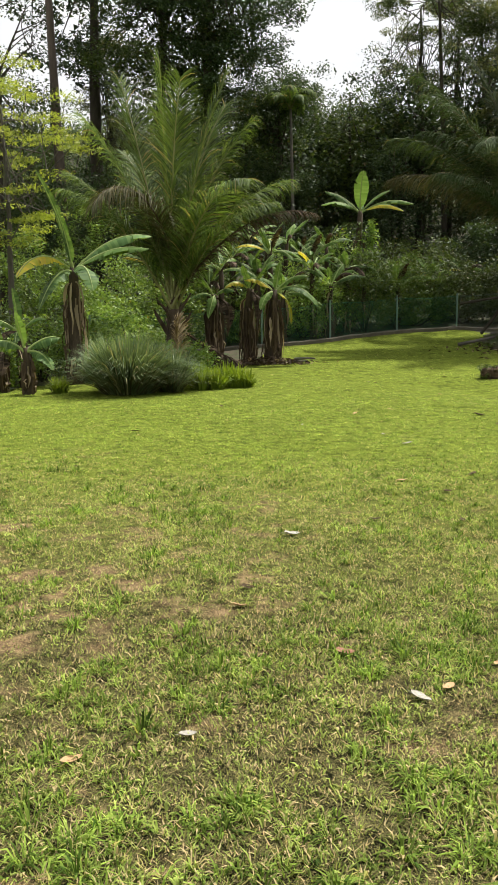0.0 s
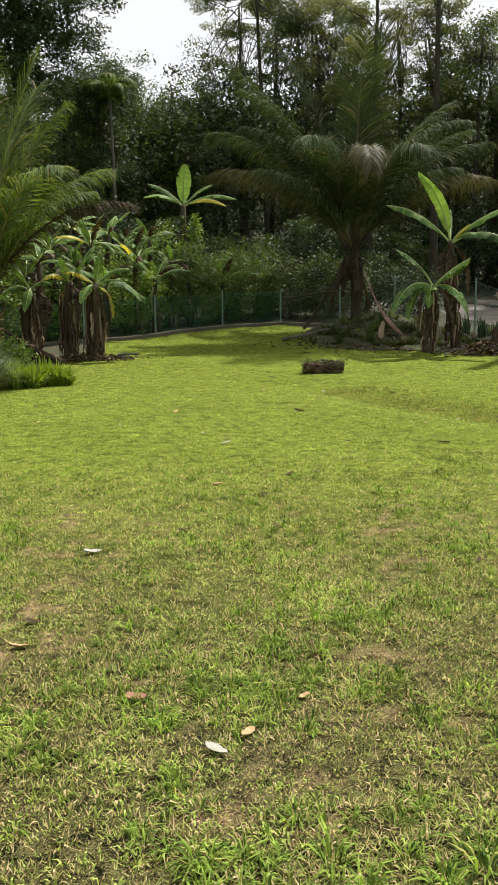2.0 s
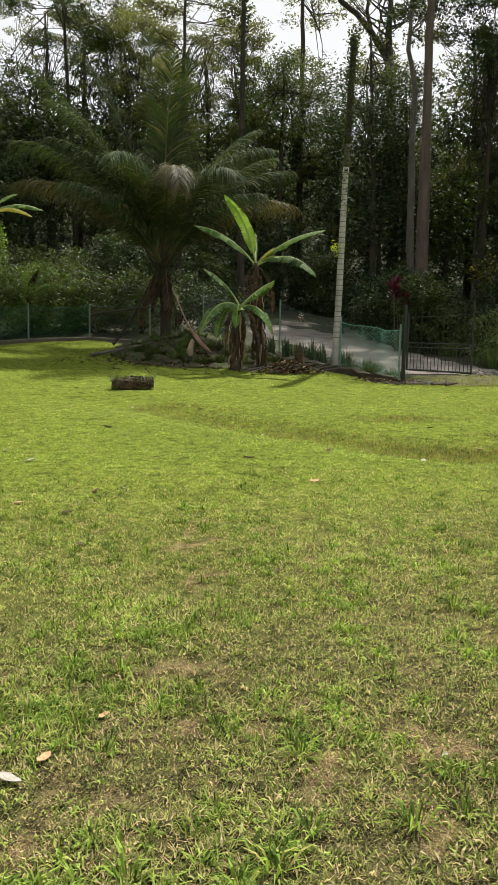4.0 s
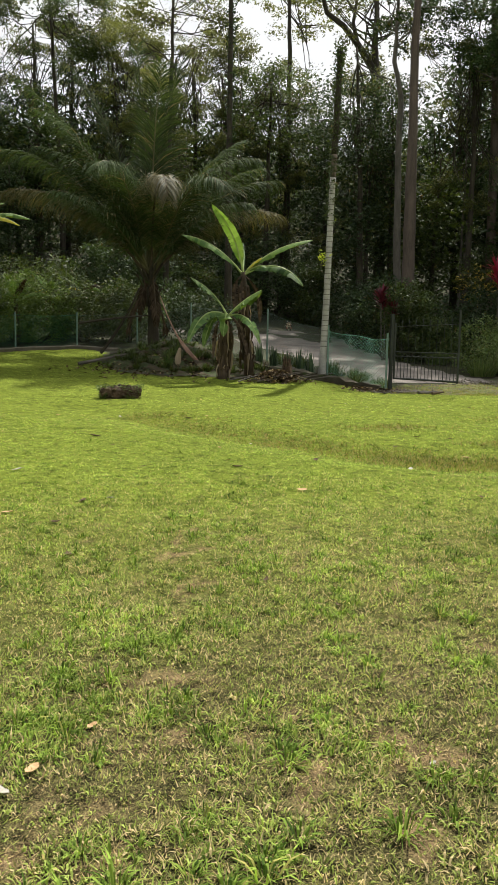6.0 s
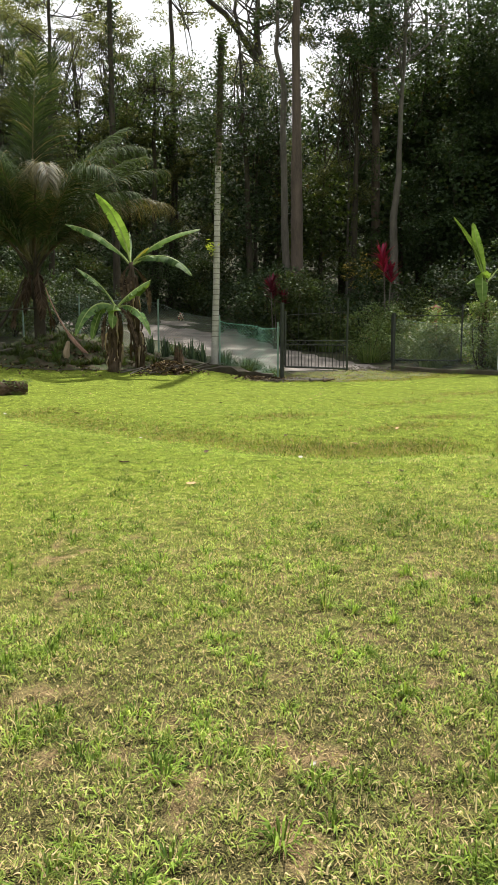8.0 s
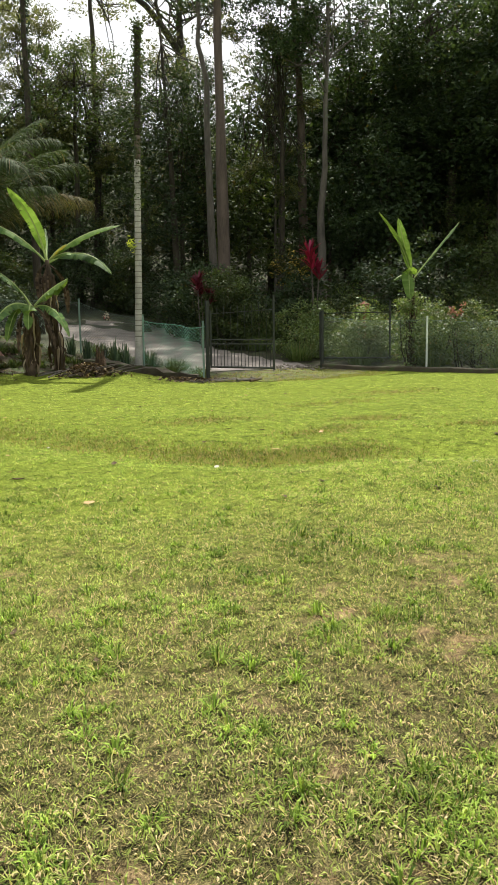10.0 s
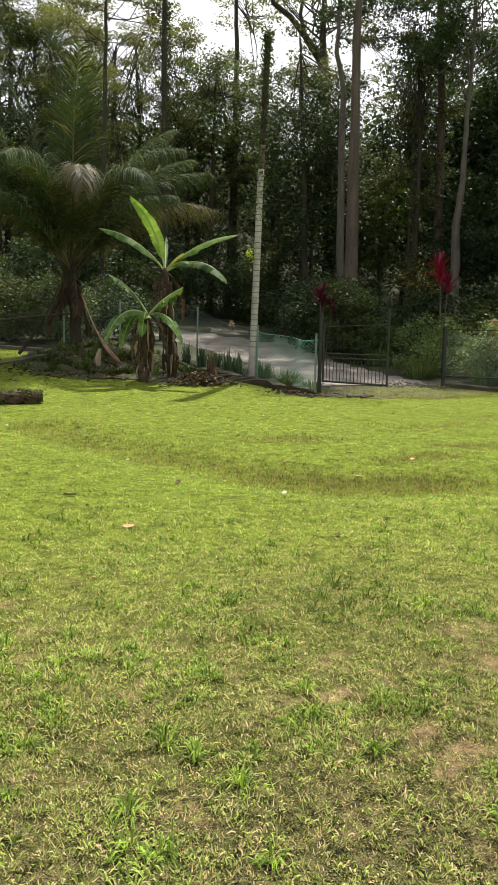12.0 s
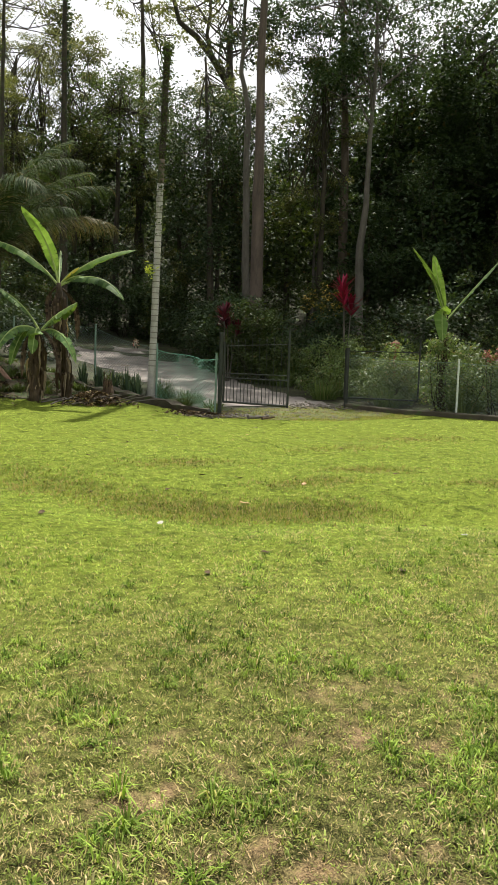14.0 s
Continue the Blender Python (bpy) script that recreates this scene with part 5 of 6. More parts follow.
for x, y, h in ((9.2, 21.8, 0.6), (9.5, 22.6, 0.7), (9.15, 23.4, 0.8), (9.9, 21.4, 0.45), (10.0, 23.2, 0.5), (9.4, 24.3, 0.8), (8.6, 25.0, 0.8), (10.2, 22.2, 0.4), (8.3, 26.0, 0.7)):
    tussock(gp(x, y), 200, 0.55, h, 0.016, 0.45, M_LEAF_MID, "rank grass on the verge behind the netting", "rank_grass", group="rank grass")
# Weeds over the mound and at the back of the left bed.
for k in range(95):
    a, d = rng.uniform(0, 2 * np.pi), math.sqrt(rng.uniform(0.02, 1))
    x, y = 4.9 + 2.7 * d * math.cos(a), 24.7 + 1.9 * d * math.sin(a)
    tussock(gp(x, y), 40, 0.22, float(rng.uniform(0.15, 0.45)), 0.025, 0.3, M_LEAF_MID if k % 4 else M_LEAF_WEED, "low weeds growing on the mound", "weed_tuft", "weed", group="mound weeds")
for x, y, r, h in ((-9.2, 15.6, 0.9, 0.9), (-8.6, 17.4, 1.0, 1.3), (-10.0, 17.6, 1.1, 1.5), (-9.8, 20.0, 1.2, 1.6), (-8.0, 19.4, 1.0, 1.2), (-6.7, 17.9, 0.9, 0.9), (-6.1, 18.6, 0.8, 0.7), (-11.2, 19.0, 1.2, 1.8), (-7.9, 21.6, 1.1, 1.3), (-5.6, 19.4, 0.7, 0.6)):
    bush(gp(x, y), (r, r, h), 60, 70, 0.105, M_LEAF_BRIGHT if x > -9.5 else M_LEAF_MID, "leafy green weeds in the planting bed", "weed_bush", 6, 0.2, 0.5, "bed weeds", "weed")

# Loose stones at the lane's end and by the gate post.
k = 260
sx, sy = np.r_[13.6 + rng.normal(size=160) * 0.7, 9.9 + rng.normal(size=100) * 0.5], np.r_[22.7 + rng.normal(size=160) * 0.35, 20.3 + rng.normal(size=100) * 0.3]
c = np.stack([sx, sy, ground_z(sx, sy) + 0.03], 1)
o = np.array([(1, 0, 0), (0, 1, 0), (-1, 0, 0), (0, -1, 0), (0, 0, 0.7), (0, 0, -0.7)], float)
v = c[:, None] + o[None] * rng.uniform(0.02, 0.07, (k, 1, 1)) * rng.uniform(0.6, 1.3, (k, 6, 1))
f = np.array([(0, 1, 4), (1, 2, 4), (2, 3, 4), (3, 0, 4), (1, 0, 5), (2, 1, 5), (3, 2, 5), (0, 3, 5)])
single("gravel", Geo(M_KERB).add(v.reshape(-1, 3), (f[None] + 6 * np.arange(k)[:, None, None]).reshape(-1, 3)), "loose grey stones scattered at the gateway", "gravel", "stuff")

# ---- the wood ----


def straight_tree(x, y, h, r, bark, crown_z, crown_r, n, mat, label, lean=(0, 0), per=110, leaf=0.2, spread=0.6, limbs=10, core=0, boughs=0):
    return tree(gp(x, y), [(0, 0, -0.2), (lean[0] * 0.4, lean[1] * 0.4, h * 0.5), (lean[0], lean[1], h)], r, [((lean[0], lean[1], crown_z), crown_r, n)], leaf, label, bark, mat, per, spread, limbs, group="forest trees", core=core, boughs=boughs, from_z=0.72)


# Named trunks of the wood's edge.
straight_tree(-15.2, 34.5, 24, 0.28, M_BARK_BROWN, 23, (2.5, 2.5, 2.5), 26, M_LEAF_MID, "tall straight tree with a red-brown bare trunk", (-0.4, 0))
straight_tree(-15.3, 38.8, 22, 0.4, M_BARK_DARK, 16, (3.4, 3.2, 6.0), 110, M_LEAF_DARK, "tall dark forest tree with heavy branches", (0.1, 0), 90, 0.22, 0.5, 10, 300, 34)
straight_tree(-9.0, 36.5, 19, 0.38, M_BARK_DARK, 14.2, (3.9, 3.6, 6.0), 220, M_LEAF_DARK, "huge dark broadleaved tree with a dense drooping crown", (0.2, 0), 190, 0.16, 0.44, 16, 1800, 80)
straight_tree(-11.5, 37.0, 16, 0.3, M_BARK_DARK, 11.6, (3.4, 3.2, 5.0), 150, M_LEAF_MID, "dense broadleaved forest tree", (0.5, 0), 190, 0.15, 0.5, 10, 900, 36)
straight_tree(-6.4, 41.0, 9.5, 0.25, M_BARK_DARK, 7.5, (2.8, 2.8, 3.2), 90, M_LEAF_DARK, "dense broadleaved forest tree", (0, 0), 200, 0.14, 0.45, 10, 700, 30)
straight_tree(-17.5, 33.0, 11, 0.2, M_BARK_DARK, 9.5, (2.2, 2.2, 2.0), 50, M_LEAF_MID, "dark leafy forest tree", (0, 0), 180, 0.14)
# Bare forked tree.
bt = thing("bare_tree", gp(-16.8, 31.5), "leafless dead tree with forked twisting branches", "tree")
g = Geo(M_BARK_DARK)
g.tube(limb_path((0, 0, -0.2), (0, 0, 10), 0.02, 8), np.linspace(0.14, 0.08, 8), 7)
part("trunk", g, bt, smooth=True)
for e in ((1.6, 0, 12.6), (-1.1, 0, 13.0), (0.3, 0.3, 14.2), (1.9, 0.2, 11.4), (-1.8, 0, 11.7)):
    g = Geo(M_BARK_DARK)
    q = limb_path((0, 0, 9.7), e, 0.14, 9)
    g.tube(q, np.linspace(0.07, 0.015, 9), 6)
    for _ in range(4):
        g.tube(limb_path(q[rng.integers(3, 8)], q[-1] + rng.normal(size=3) * 0.7, 0.15, 5), np.linspace(0.03, 0.008, 5), 5, caps=False)
    part("limb", g, bt, smooth=True)
# Vine-clad tall trunks.
iv = straight_tree(8.15, 33.2, 20, 0.17, M_BARK_DARK, 19, (2.0, 2.0, 1.6), 12, M_LEAF_AIRY, "tall slender tree with a vine-grown trunk", (-0.05, 0))
zv = rng.uniform(3.5, 17, 1500)
part("vine", Geo(M_LEAF_DARK).leaves(np.stack([0 * zv, 0 * zv, zv], 1) + rng.normal(size=(1500, 3)) * 0.12, 0.16), iv, "small-leaved climbing vine")
straight_tree(15.85, 49.5, 22, 0.27, M_BARK_DARK, 16.5, (2.4, 2.2, 3.4), 20, M_LEAF_AIRY, "tall slender tree with a dark trunk", (-0.15, 0), 110, 0.2, 0.45, 4, 0, 8)
straight_tree(16.0, 32.44, 21, 0.31, M_BARK_BROWN, 19.5, (2.8, 2.8, 3.0), 44, M_LEAF_DARK, "tall forest tree with a reddish-brown trunk", (-0.05, 0), 120, 0.18, 0.45, 14, 0, 14)
tree(gp(16.35, 33.95), [(0, 0, -0.2), (-0.25, 0, 4.4), (-0.36, 0, 8), (-0.37, 0, 10.9), (-0.68, 0, 12.3), (-0.6, 0, 13.7), (-0.5, 0, 17.5)], 0.19, [((-0.6, 0, 15.0), (1.8, 1.6, 2.6), 34)], 0.17, "slim grey crooked forest tree", M_BARK_GREY, M_LEAF_DARK, 90, 0.36, 10, group="forest trees", smooth_k=5, boughs=10, from_z=0.7)
forked = tree(gp(20.45, 45.5), [(0, 0, -0.2), (0.0, 0, 5.2), (-0.55, 0, 13.6), (-0.75, 0, 16.0), (-0.9, 0, 20.0)], 0.38, [((-0.5, 0.2, 16.6), (2.4, 2.2, 2.4), 26), ((-3.4, 0, 18.4), (2.0, 1.8, 1.2), 12)], 0.2, "forked forest tree with crooked limbs", M_BARK_DARK, M_LEAF_AIRY, 80, 0.4, 8, group="forest trees", boughs=10, from_z=0.66)
g = Geo(M_BARK_DARK)
g.tube(np.array([(-0.5, 0, 13.2), (-0.9, 0, 14.2), (-1.85, 0, 15.4), (-2.75, 0, 16.3), (-3.8, 0, 16.9), (-4.15, 0, 18.0), (-4.3, 0, 19.4)]), np.linspace(0.24, 0.09, 7), 8)
g.tube(np.array([(-1.85, 0, 15.4), (-2.1, 0.2, 16.6), (-1.9, 0.2, 18.0), (-2.2, 0.2, 19.5)]), np.linspace(0.13, 0.05, 4), 6)
part("limb", g, forked, smooth=True)
tree(gp(21.5, 33.24), [(0, 0, -0.2), (-0.05, 0, 4.0), (-0.15, 0, 5.8), (0.02, 0, 7.6), (-0.05, 0, 11.5), (-0.15, 0, 16)], 0.24, [((-0.3, -0.3, 14.6), (4.4, 3.4, 2.8), 100)], 0.17, "slim pale crooked tree with a leafy crown", M_BARK_GREY, M_LEAF_DARK, 130, 0.45, 14, group="forest trees", smooth_k=6, boughs=36, from_z=0.72)
straight_tree(22.3, 36.0, 20, 0.3, M_BARK_BROWN, 16.5, (3.2, 2.8, 4.2), 90, M_LEAF_DARK, "tall dark-trunked forest tree", (-0.95, 0), 120, 0.19, 0.45, 12, 0, 24)
straight_tree(21.05, 37.0, 13, 0.09, M_BARK_GREY, 12, (1.3, 1.3, 2.0), 16, M_LEAF_DARK, "thin pale-stemmed forest sapling", (-0.15, 0), 70, 0.17)
straight_tree(21.2, 37.0, 14, 0.11, M_BARK_GREY, 12.5, (1.3, 1.3, 2.0), 16, M_LEAF_DARK, "thin pale-stemmed forest sapling", (0.45, 0), 70, 0.17)
straight_tree(28.5, 32.5, 18, 0.3, M_BARK_DARK, 13, (3.4, 3.0, 5.0), 120, M_LEAF_DARK, "dense dark forest tree", (0.2, 0), 120, 0.23)
straight_tree(28.0, 28.5, 15, 0.22, M_BARK_DARK, 11.5, (3.0, 3.0, 4.4), 110, M_LEAF_DARK, "dense dark forest tree", (-0.1, 0), 120, 0.22)
straight_tree(28.0, 25.5, 16, 0.28, M_BARK_DARK, 11, (3.6, 3.4, 5.2), 120, M_LEAF_DARK, "dense dark forest tree", (0.2, 0), 120, 0.23)
straight_tree(30.0, 20.5, 15, 0.28, M_BARK_DARK, 9, (3.6, 3.4, 5.2), 110, M_LEAF_DARK, "dense dark forest tree", (0.2, 0), 120, 0.23)
straight_tree(15.9, 37.4, 13.5, 0.2, M_BARK_DARK, 10.3, (3.0, 2.8, 2.6), 70, M_LEAF_DARK, "dark forest tree shading the lane", (-0.3, 0), 120, 0.16)
straight_tree(13.0, 44.5, 13, 0.2, M_BARK_DARK, 11.0, (3.0, 2.8, 2.6), 70, M_LEAF_MID, "leafy forest tree behind the lane", (0.2, 0), 120, 0.16)
straight_tree(6.0, 36.5, 17, 0.15, M_BARK_DARK, 15.0, (3.8, 3.4, 2.2), 70, M_LEAF_AIRY, "tall airy forest tree behind the dark palm", (0.5, 0), 110, 0.15, 0.42, 16, 0, 22)
straight_tree(2.0, 45.5, 17, 0.19, M_BARK_DARK, 15.2, (3.9, 3.4, 3.2), 90, M_LEAF_MID, "tall forest tree with layered clumps of foliage", (-0.8, 0), 200, 0.12, 0.36, 9, 300, 22)
# Rounded crowns that close the gap in the wood.
for az, d, top, wide, mat in ((-9.6, 49, 16.0, 2.3, M_LEAF_DARK), (-7.6, 51, 16.8, 2.3, M_LEAF_MID), (-5.6, 50, 14.4, 1.9, M_LEAF_DARK), (-3.9, 52, 14.2, 1.9, M_LEAF_MID), (-2.2, 50, 15.0, 1.9, M_LEAF_DARK), (-0.6, 51, 16.2, 2.1, M_LEAF_DARK)):
    x, y = d * math.sin(radians(az)), d * math.cos(radians(az))
    straight_tree(x, y, top - gp(x, y)[2] - 4.0, 0.2, M_BARK_DARK, top - gp(x, y)[2] - 4.6, (wide, wide, 4.2), 110, mat, "distant forest tree with a rounded dense crown", (0, 0), 130, 0.14, 0.36, 5, 1600, 34)
# Feathery yellow-green tree at the bed.
tree(gp(-12.2, 23.2), [(0, 0, -0.2), (0.1, 0, 3), (0.3, 0, 7.5)], 0.13, [((0.4, -0.2, 6.0), (2.3, 1.8, 2.8), 70)], 0.12, "feathery yellow-green tree with layered fine leaves", M_BARK_GREY, M_LEAF_LIME, 170, 0.42, 14, 0.28, flat=0.14)
tree(gp(-14.5, 21.5), [(0, 0, -0.2), (0.1, 0, 3), (0.3, 0, 6.5)], 0.11, [((0.2, -0.2, 4.6), (2.0, 1.8, 2.8), 60)], 0.12, "feathery yellow-green tree with layered fine leaves", M_BARK_GREY, M_LEAF_LIME, 170, 0.42, 12, 0.28, flat=0.14)
# Slender areca with a crown.
sa = thing("areca_palm", gp(-5.4, 38.6), "slender areca palm with a small feathery crown in the wood", "palm tree")
g = Geo(M_BARK_GREY)
g.tube(limb_path((0, 0, -0.1), (-0.1, 0, 9.0), 0.01, 10), np.linspace(0.09, 0.06, 10), 8)
part("trunk", g, sa, smooth=True)
for q in range(11):
    a = q * 0.571 + 0.2
    g = Geo(M_FROND, M_RACHIS)
    e = rng.uniform(-0.5, 0.9)
    frond(g, arch((-0.1, 0, 9.0), math.degrees(a), 50 + 25 * e, 120, 1.6, 16), 0.5, droop=1.0, wide=0.04)
    part("frond", g, sa)

# Airy canopy trees further back.


def polar(az, d):
    return d * math.sin(radians(az)), d * math.cos(radians(az))


canopy = []
for k, (h, r, cr, cz, n) in enumerate(((17, 0.2, (3.0, 2.8, 1.7), 15.0, 36), (20, 0.22, (3.4, 3.0, 2.2), 17.5, 40), (15, 0.18, (2.6, 2.6, 2.4), 12.5, 40))):
    canopy.append(tree((0, 0, -60 - 40 * k), [(0, 0, -0.3), (0.3, 0.1, h * 0.55), (0.6 - 0.5 * k, 0, h * 0.88)], r, [((0.4, 0, cz), cr, n), ((-0.8 + k, 0.4, cz - 3.6), (cr[0] * 0.7, cr[1] * 0.7, 1.1), n // 2), ((0.3 - 0.4 * k, -0.3, cz - 7.5), (cr[0] * 0.8, cr[1] * 0.8, 2.2), n // 2)], 0.135, "tall airy forest tree with thin foliage against the sky", M_BARK_DARK, M_LEAF_AIRY, 190, 0.36, 12, group="forest trees", flat=0.5, from_z=0.4, boughs=n // 4))
for az, d, k, s in ((0.6, 50, 1, 0.86), (2.6, 52, 0, 0.98), (4.6, 53, 1, 0.9), (6.0, 46, 2, 1.0), (7.6, 50, 0, 0.95), (9.4, 45, 0, 0.88), (11.2, 51, 1, 0.84), (13.4, 47, 2, 1.0), (15.0, 53, 0, 0.9), (22.4, 46, 2, 0.9), (24.8, 43, 1, 0.66), (30.0, 41, 1, 0.78), (-20.5, 44, 2, 0.9), (8.4, 42, 2, 0.8), (17.3, 49, 2, 0.85), (20.2, 53, 0, 0.75)):
    copy_thing(canopy[k], pose(*gp(*polar(az, d), -0.1), 0, 0, float(rng.uniform(-60, 60))) @ Matrix.Scale(s, 4))
# Middle storey.
low = []
for k, mat in enumerate((M_LEAF_DARK, M_LEAF_MID, M_LEAF_DARK)):
    low.append(tree((0, 0, -200 - 40 * k), [(0, 0, -0.3), (0.1, 0.1, 4), (0.2 - 0.3 * k, 0, 8.0)], 0.12, [((0, 0, 5.0), (2.5, 2.4, 4.0), 90)], 0.125, "dense dark understory tree at the edge of the wood", M_BARK_DARK, mat, 78, 0.36, 5, core=1800, group="understory trees", boughs=34))
dense = []
for k, mat in enumerate((M_LEAF_DARK, M_LEAF_MID)):
    dense.append(tree((0, 0, -400 - 40 * k), [(0, 0, -0.3), (0.1, 0.1, 6), (0.3, 0, 11.5)], 0.22, [((0, 0, 7.0), (3.4, 3.2, 6.0), 120)], 0.145, "broad dense forest tree with heavy foliage", M_BARK_DARK, mat, 88, 0.46, 5, core=3000, group="dense forest trees", boughs=48))
n_low = 0
for row, (rad, h0, step) in enumerate(((35.5, 0.75, 3.6), (41.5, 1.05, 3.6), (48.5, 1.35, 3.9))):
    for a in np.arange(radians(-36), radians(50), step / rad):
        x, y = (rad + rng.normal() * 1.1) * math.sin(a), (rad + rng.normal() * 1.1) * math.cos(a)
        if row == 0 and (-8 < x < 6.5 or 8.5 < x < 25):
            continue
        if np.min(np.hypot(*(road_line - (x, y)).T)) < 4.6:
            continue
        s = h0 * float(rng.uniform(0.8, 1.2))
        copy_thing(low[(n_low * 7) % 3], pose(*gp(x, y, -0.1), 0, 0, float(rng.uniform(0, 360))) @ Matrix.Scale(s, 4))
        n_low += 1
for k, az in enumerate(np.arange(-36, 50, 4.1)):
    x, y = polar(az + rng.normal() * 0.5, 57 + 3 * (k % 2))
    copy_thing(dense[k % 2], pose(*gp(x, y, -0.2), 0, 0, float(rng.uniform(0, 360))) @ Matrix.Scale(float(rng.uniform(0.72, 0.95)) * (0.66 if -11 < az < 0.5 else 0.95 if az < 21 else 1.0), 4))
for k, (x, y, s) in enumerate(((28.5, 41.5, 1.25), (32.5, 37.0, 1.2), (34.0, 31.0, 1.2), (35.5, 25.0, 1.1), (25.0, 44.5, 1.35), (30.5, 44.0, 1.3), (36.0, 38.0, 1.3), (33.0, 20.0, 1.2), (29.8, 36.0, 1.5), (31.5, 30.5, 1.5), (27.2, 38.5, 1.45), (30.5, 39.5, 1.6), (33.0, 33.5, 1.6))):
    copy_thing(dense[0], pose(*gp(x, y, -0.2), 0, 0, 50.0 * k) @ Matrix.Scale(s, 4))
for o in canopy + low + dense:
    for c in o.children_recursive:
        bpy.data.objects.remove(c)
    bpy.data.objects.remove(o)

# Far woods over the hill.
n = 60000
a, d = rng.uniform(radians(-60), radians(75), n), rng.uniform(55, 88, n)
fx, fy = 3 + d * np.sin(a), d * np.cos(a)
lump = 1.6 + 1.4 * np.sin(fx * 0.9) * np.sin(fy * 0.7 + 1) + 1.0 * np.sin(fx * 0.31 + 2)
fz = ground_z(fx, fy) + rng.random(n) * np.maximum(lump, 0.5) * 1.5
single("far_woods", Geo(M_LEAF_DARK).leaves(np.stack([fx, fy, fz], 1), rng.uniform(0.25, 0.5, n), ratio=0.7, small=True), "dense dark forest covering the hill behind", "forest", "stuff")

# Dark undergrowth along the wood's edge.
for k, (az, d) in enumerate(((2, 37), (5, 36), (8, 37.5), (11, 40), (14, 43), (17, 44), (20, 43), (22.5, 38), (24.5, 35), (27, 34.5), (29.5, 34), (32, 34), (34.5, 33), (37, 33), (40, 33), (43, 33), (9.5, 42), (12.5, 45), (25.5, 38), (19, 47), (6.5, 39.5), (-1, 37), (-4, 36.5), (-8, 36))):
    x, y = polar(az, d)
    bush(gp(x, y), (1.7, 1.6, (2.6 + 0.7 * (k % 3)) * (0.7 if 22 < az < 36 else 1.0)), 70, 66, 0.15, M_LEAF_DARK if k % 3 else M_LEAF_MID, "dark leafy forest shrub at the wood's edge", "forest_shrub", 5, 0.32, 0.5, "forest shrubs")

for x, y, h in ((6.9, 32.6, 1.8), (5.4, 33.6, 2.0), (4.2, 42.0, 3.0), (7.6, 42.0, 3.4), (11.2, 42.2, 3.2), (14.2, 41.0, 3.2), (16.3, 38.0, 3.0), (16.0, 35.2, 2.6)):
    bush(gp(x, y), (1.5, 1.4, h), 60, 60, 0.13, M_LEAF_DARK, "dark leafy forest shrub beside the lane", "forest_shrub", 5, 0.3, 0.5, "forest shrubs")

# ---- scrub behind the fences ----
# Leaf tone steps down to the right: sunlit and shaded scrub by colour.
for x, y, rx, rz in ((-10.5, 24.0, 1.5, 1.5), (-8.8, 23.9, 1.4, 1.3), (-7.6, 25.0, 1.5, 1.5), (-5.4, 26.6, 1.5, 1.5), (-3.6, 27.8, 1.4, 1.6), (-1.6, 29.6, 1.5, 1.7), (0.3, 31.2, 1.5, 1.8), (2.2, 31.8, 1.4, 1.7), (-0.6, 31.5, 1.4, 2.2), (-2.6, 30.2, 1.5, 2.2), (-4.5, 29.5, 1.6, 2.4), (-7.0, 27.5, 1.6, 2.4), (-9.5, 26.5, 1.7, 2.2), (-12.0, 25.0, 1.7, 2.2), (3.8, 32.0, 1.4, 1.5), (1.2, 33.2, 1.5, 2.4), (-11.5, 28.5, 1.9, 3.0), (-14, 27.0, 1.9, 3.0)):
    bush(gp(x, y), (rx, rx, rz * float(rng.uniform(0.9, 1.5))), 90, 75, 0.1, M_LEAF_BRIGHT if x < -2.8 else M_LEAF_SCRUB if x < 0.6 else M_LEAF_MID, "tangled green creeper scrub behind the fence", "creeper_scrub", 8, 0.25, 0.55, "creeper scrub")
for x, y, rx, rz in ((15.4, 25.0, 1.2, 1.3), (16.9, 23.6, 1.3, 1.4), (18.6, 22.0, 1.3, 1.5), (20.2, 20.4, 1.4, 1.6), (17.8, 24.8, 1.4, 1.9), (19.6, 23.2, 1.5, 2.0), (21.4, 19.0, 1.5, 1.7), (22.0, 21.6, 1.6, 2.2), (23.2, 17.0, 1.5, 1.7), (16.4, 26.2, 1.3, 2.0), (15.6, 28.6, 1.2, 1.6), (16.4, 30.6, 1.4, 2.2), (18.9, 27.6, 1.5, 2.6), (20.6, 25.8, 1.5, 2.8), (22.4, 24.2, 1.6, 3.0), (15.4, 32.6, 1.2, 1.8)):
    bush(gp(x, y), (rx, rx, rz * 0.85), 50, 50, 0.1, M_LEAF_WEED, "rough grey-green weeds and scrub on the bank", "weed_scrub", 8, 0.25, 0.4, "weed scrub")
    tussock(gp(x + 0.6, y + 0.2), 260, 1.0, float(rz) * 1.1, 0.022, 0.7, M_LEAF_WEED, "tall rank grass along the fence", "rank_grass", group="rank grass")
    tussock(gp(x - 0.5, y - 0.7), 300, 0.9, 1.0, 0.018, 0.5, M_LEAF_WEED, "tall rank grass along the fence", "rank_grass", group="rank grass")
bush(gp(14.45, 28.7), (1.15, 1.0, 2.7), 90, 90, 0.11, M_LEAF_MID, "round green shrub beside the lane", spread=0.2)
bush(gp(17.75, 29.7), (0.85, 0.8, 1.4), 46, 46, 0.13, M_CROTON, "croton shrub with dark green, yellow and orange leaves", "croton", 6, 0.14, low=1.65)
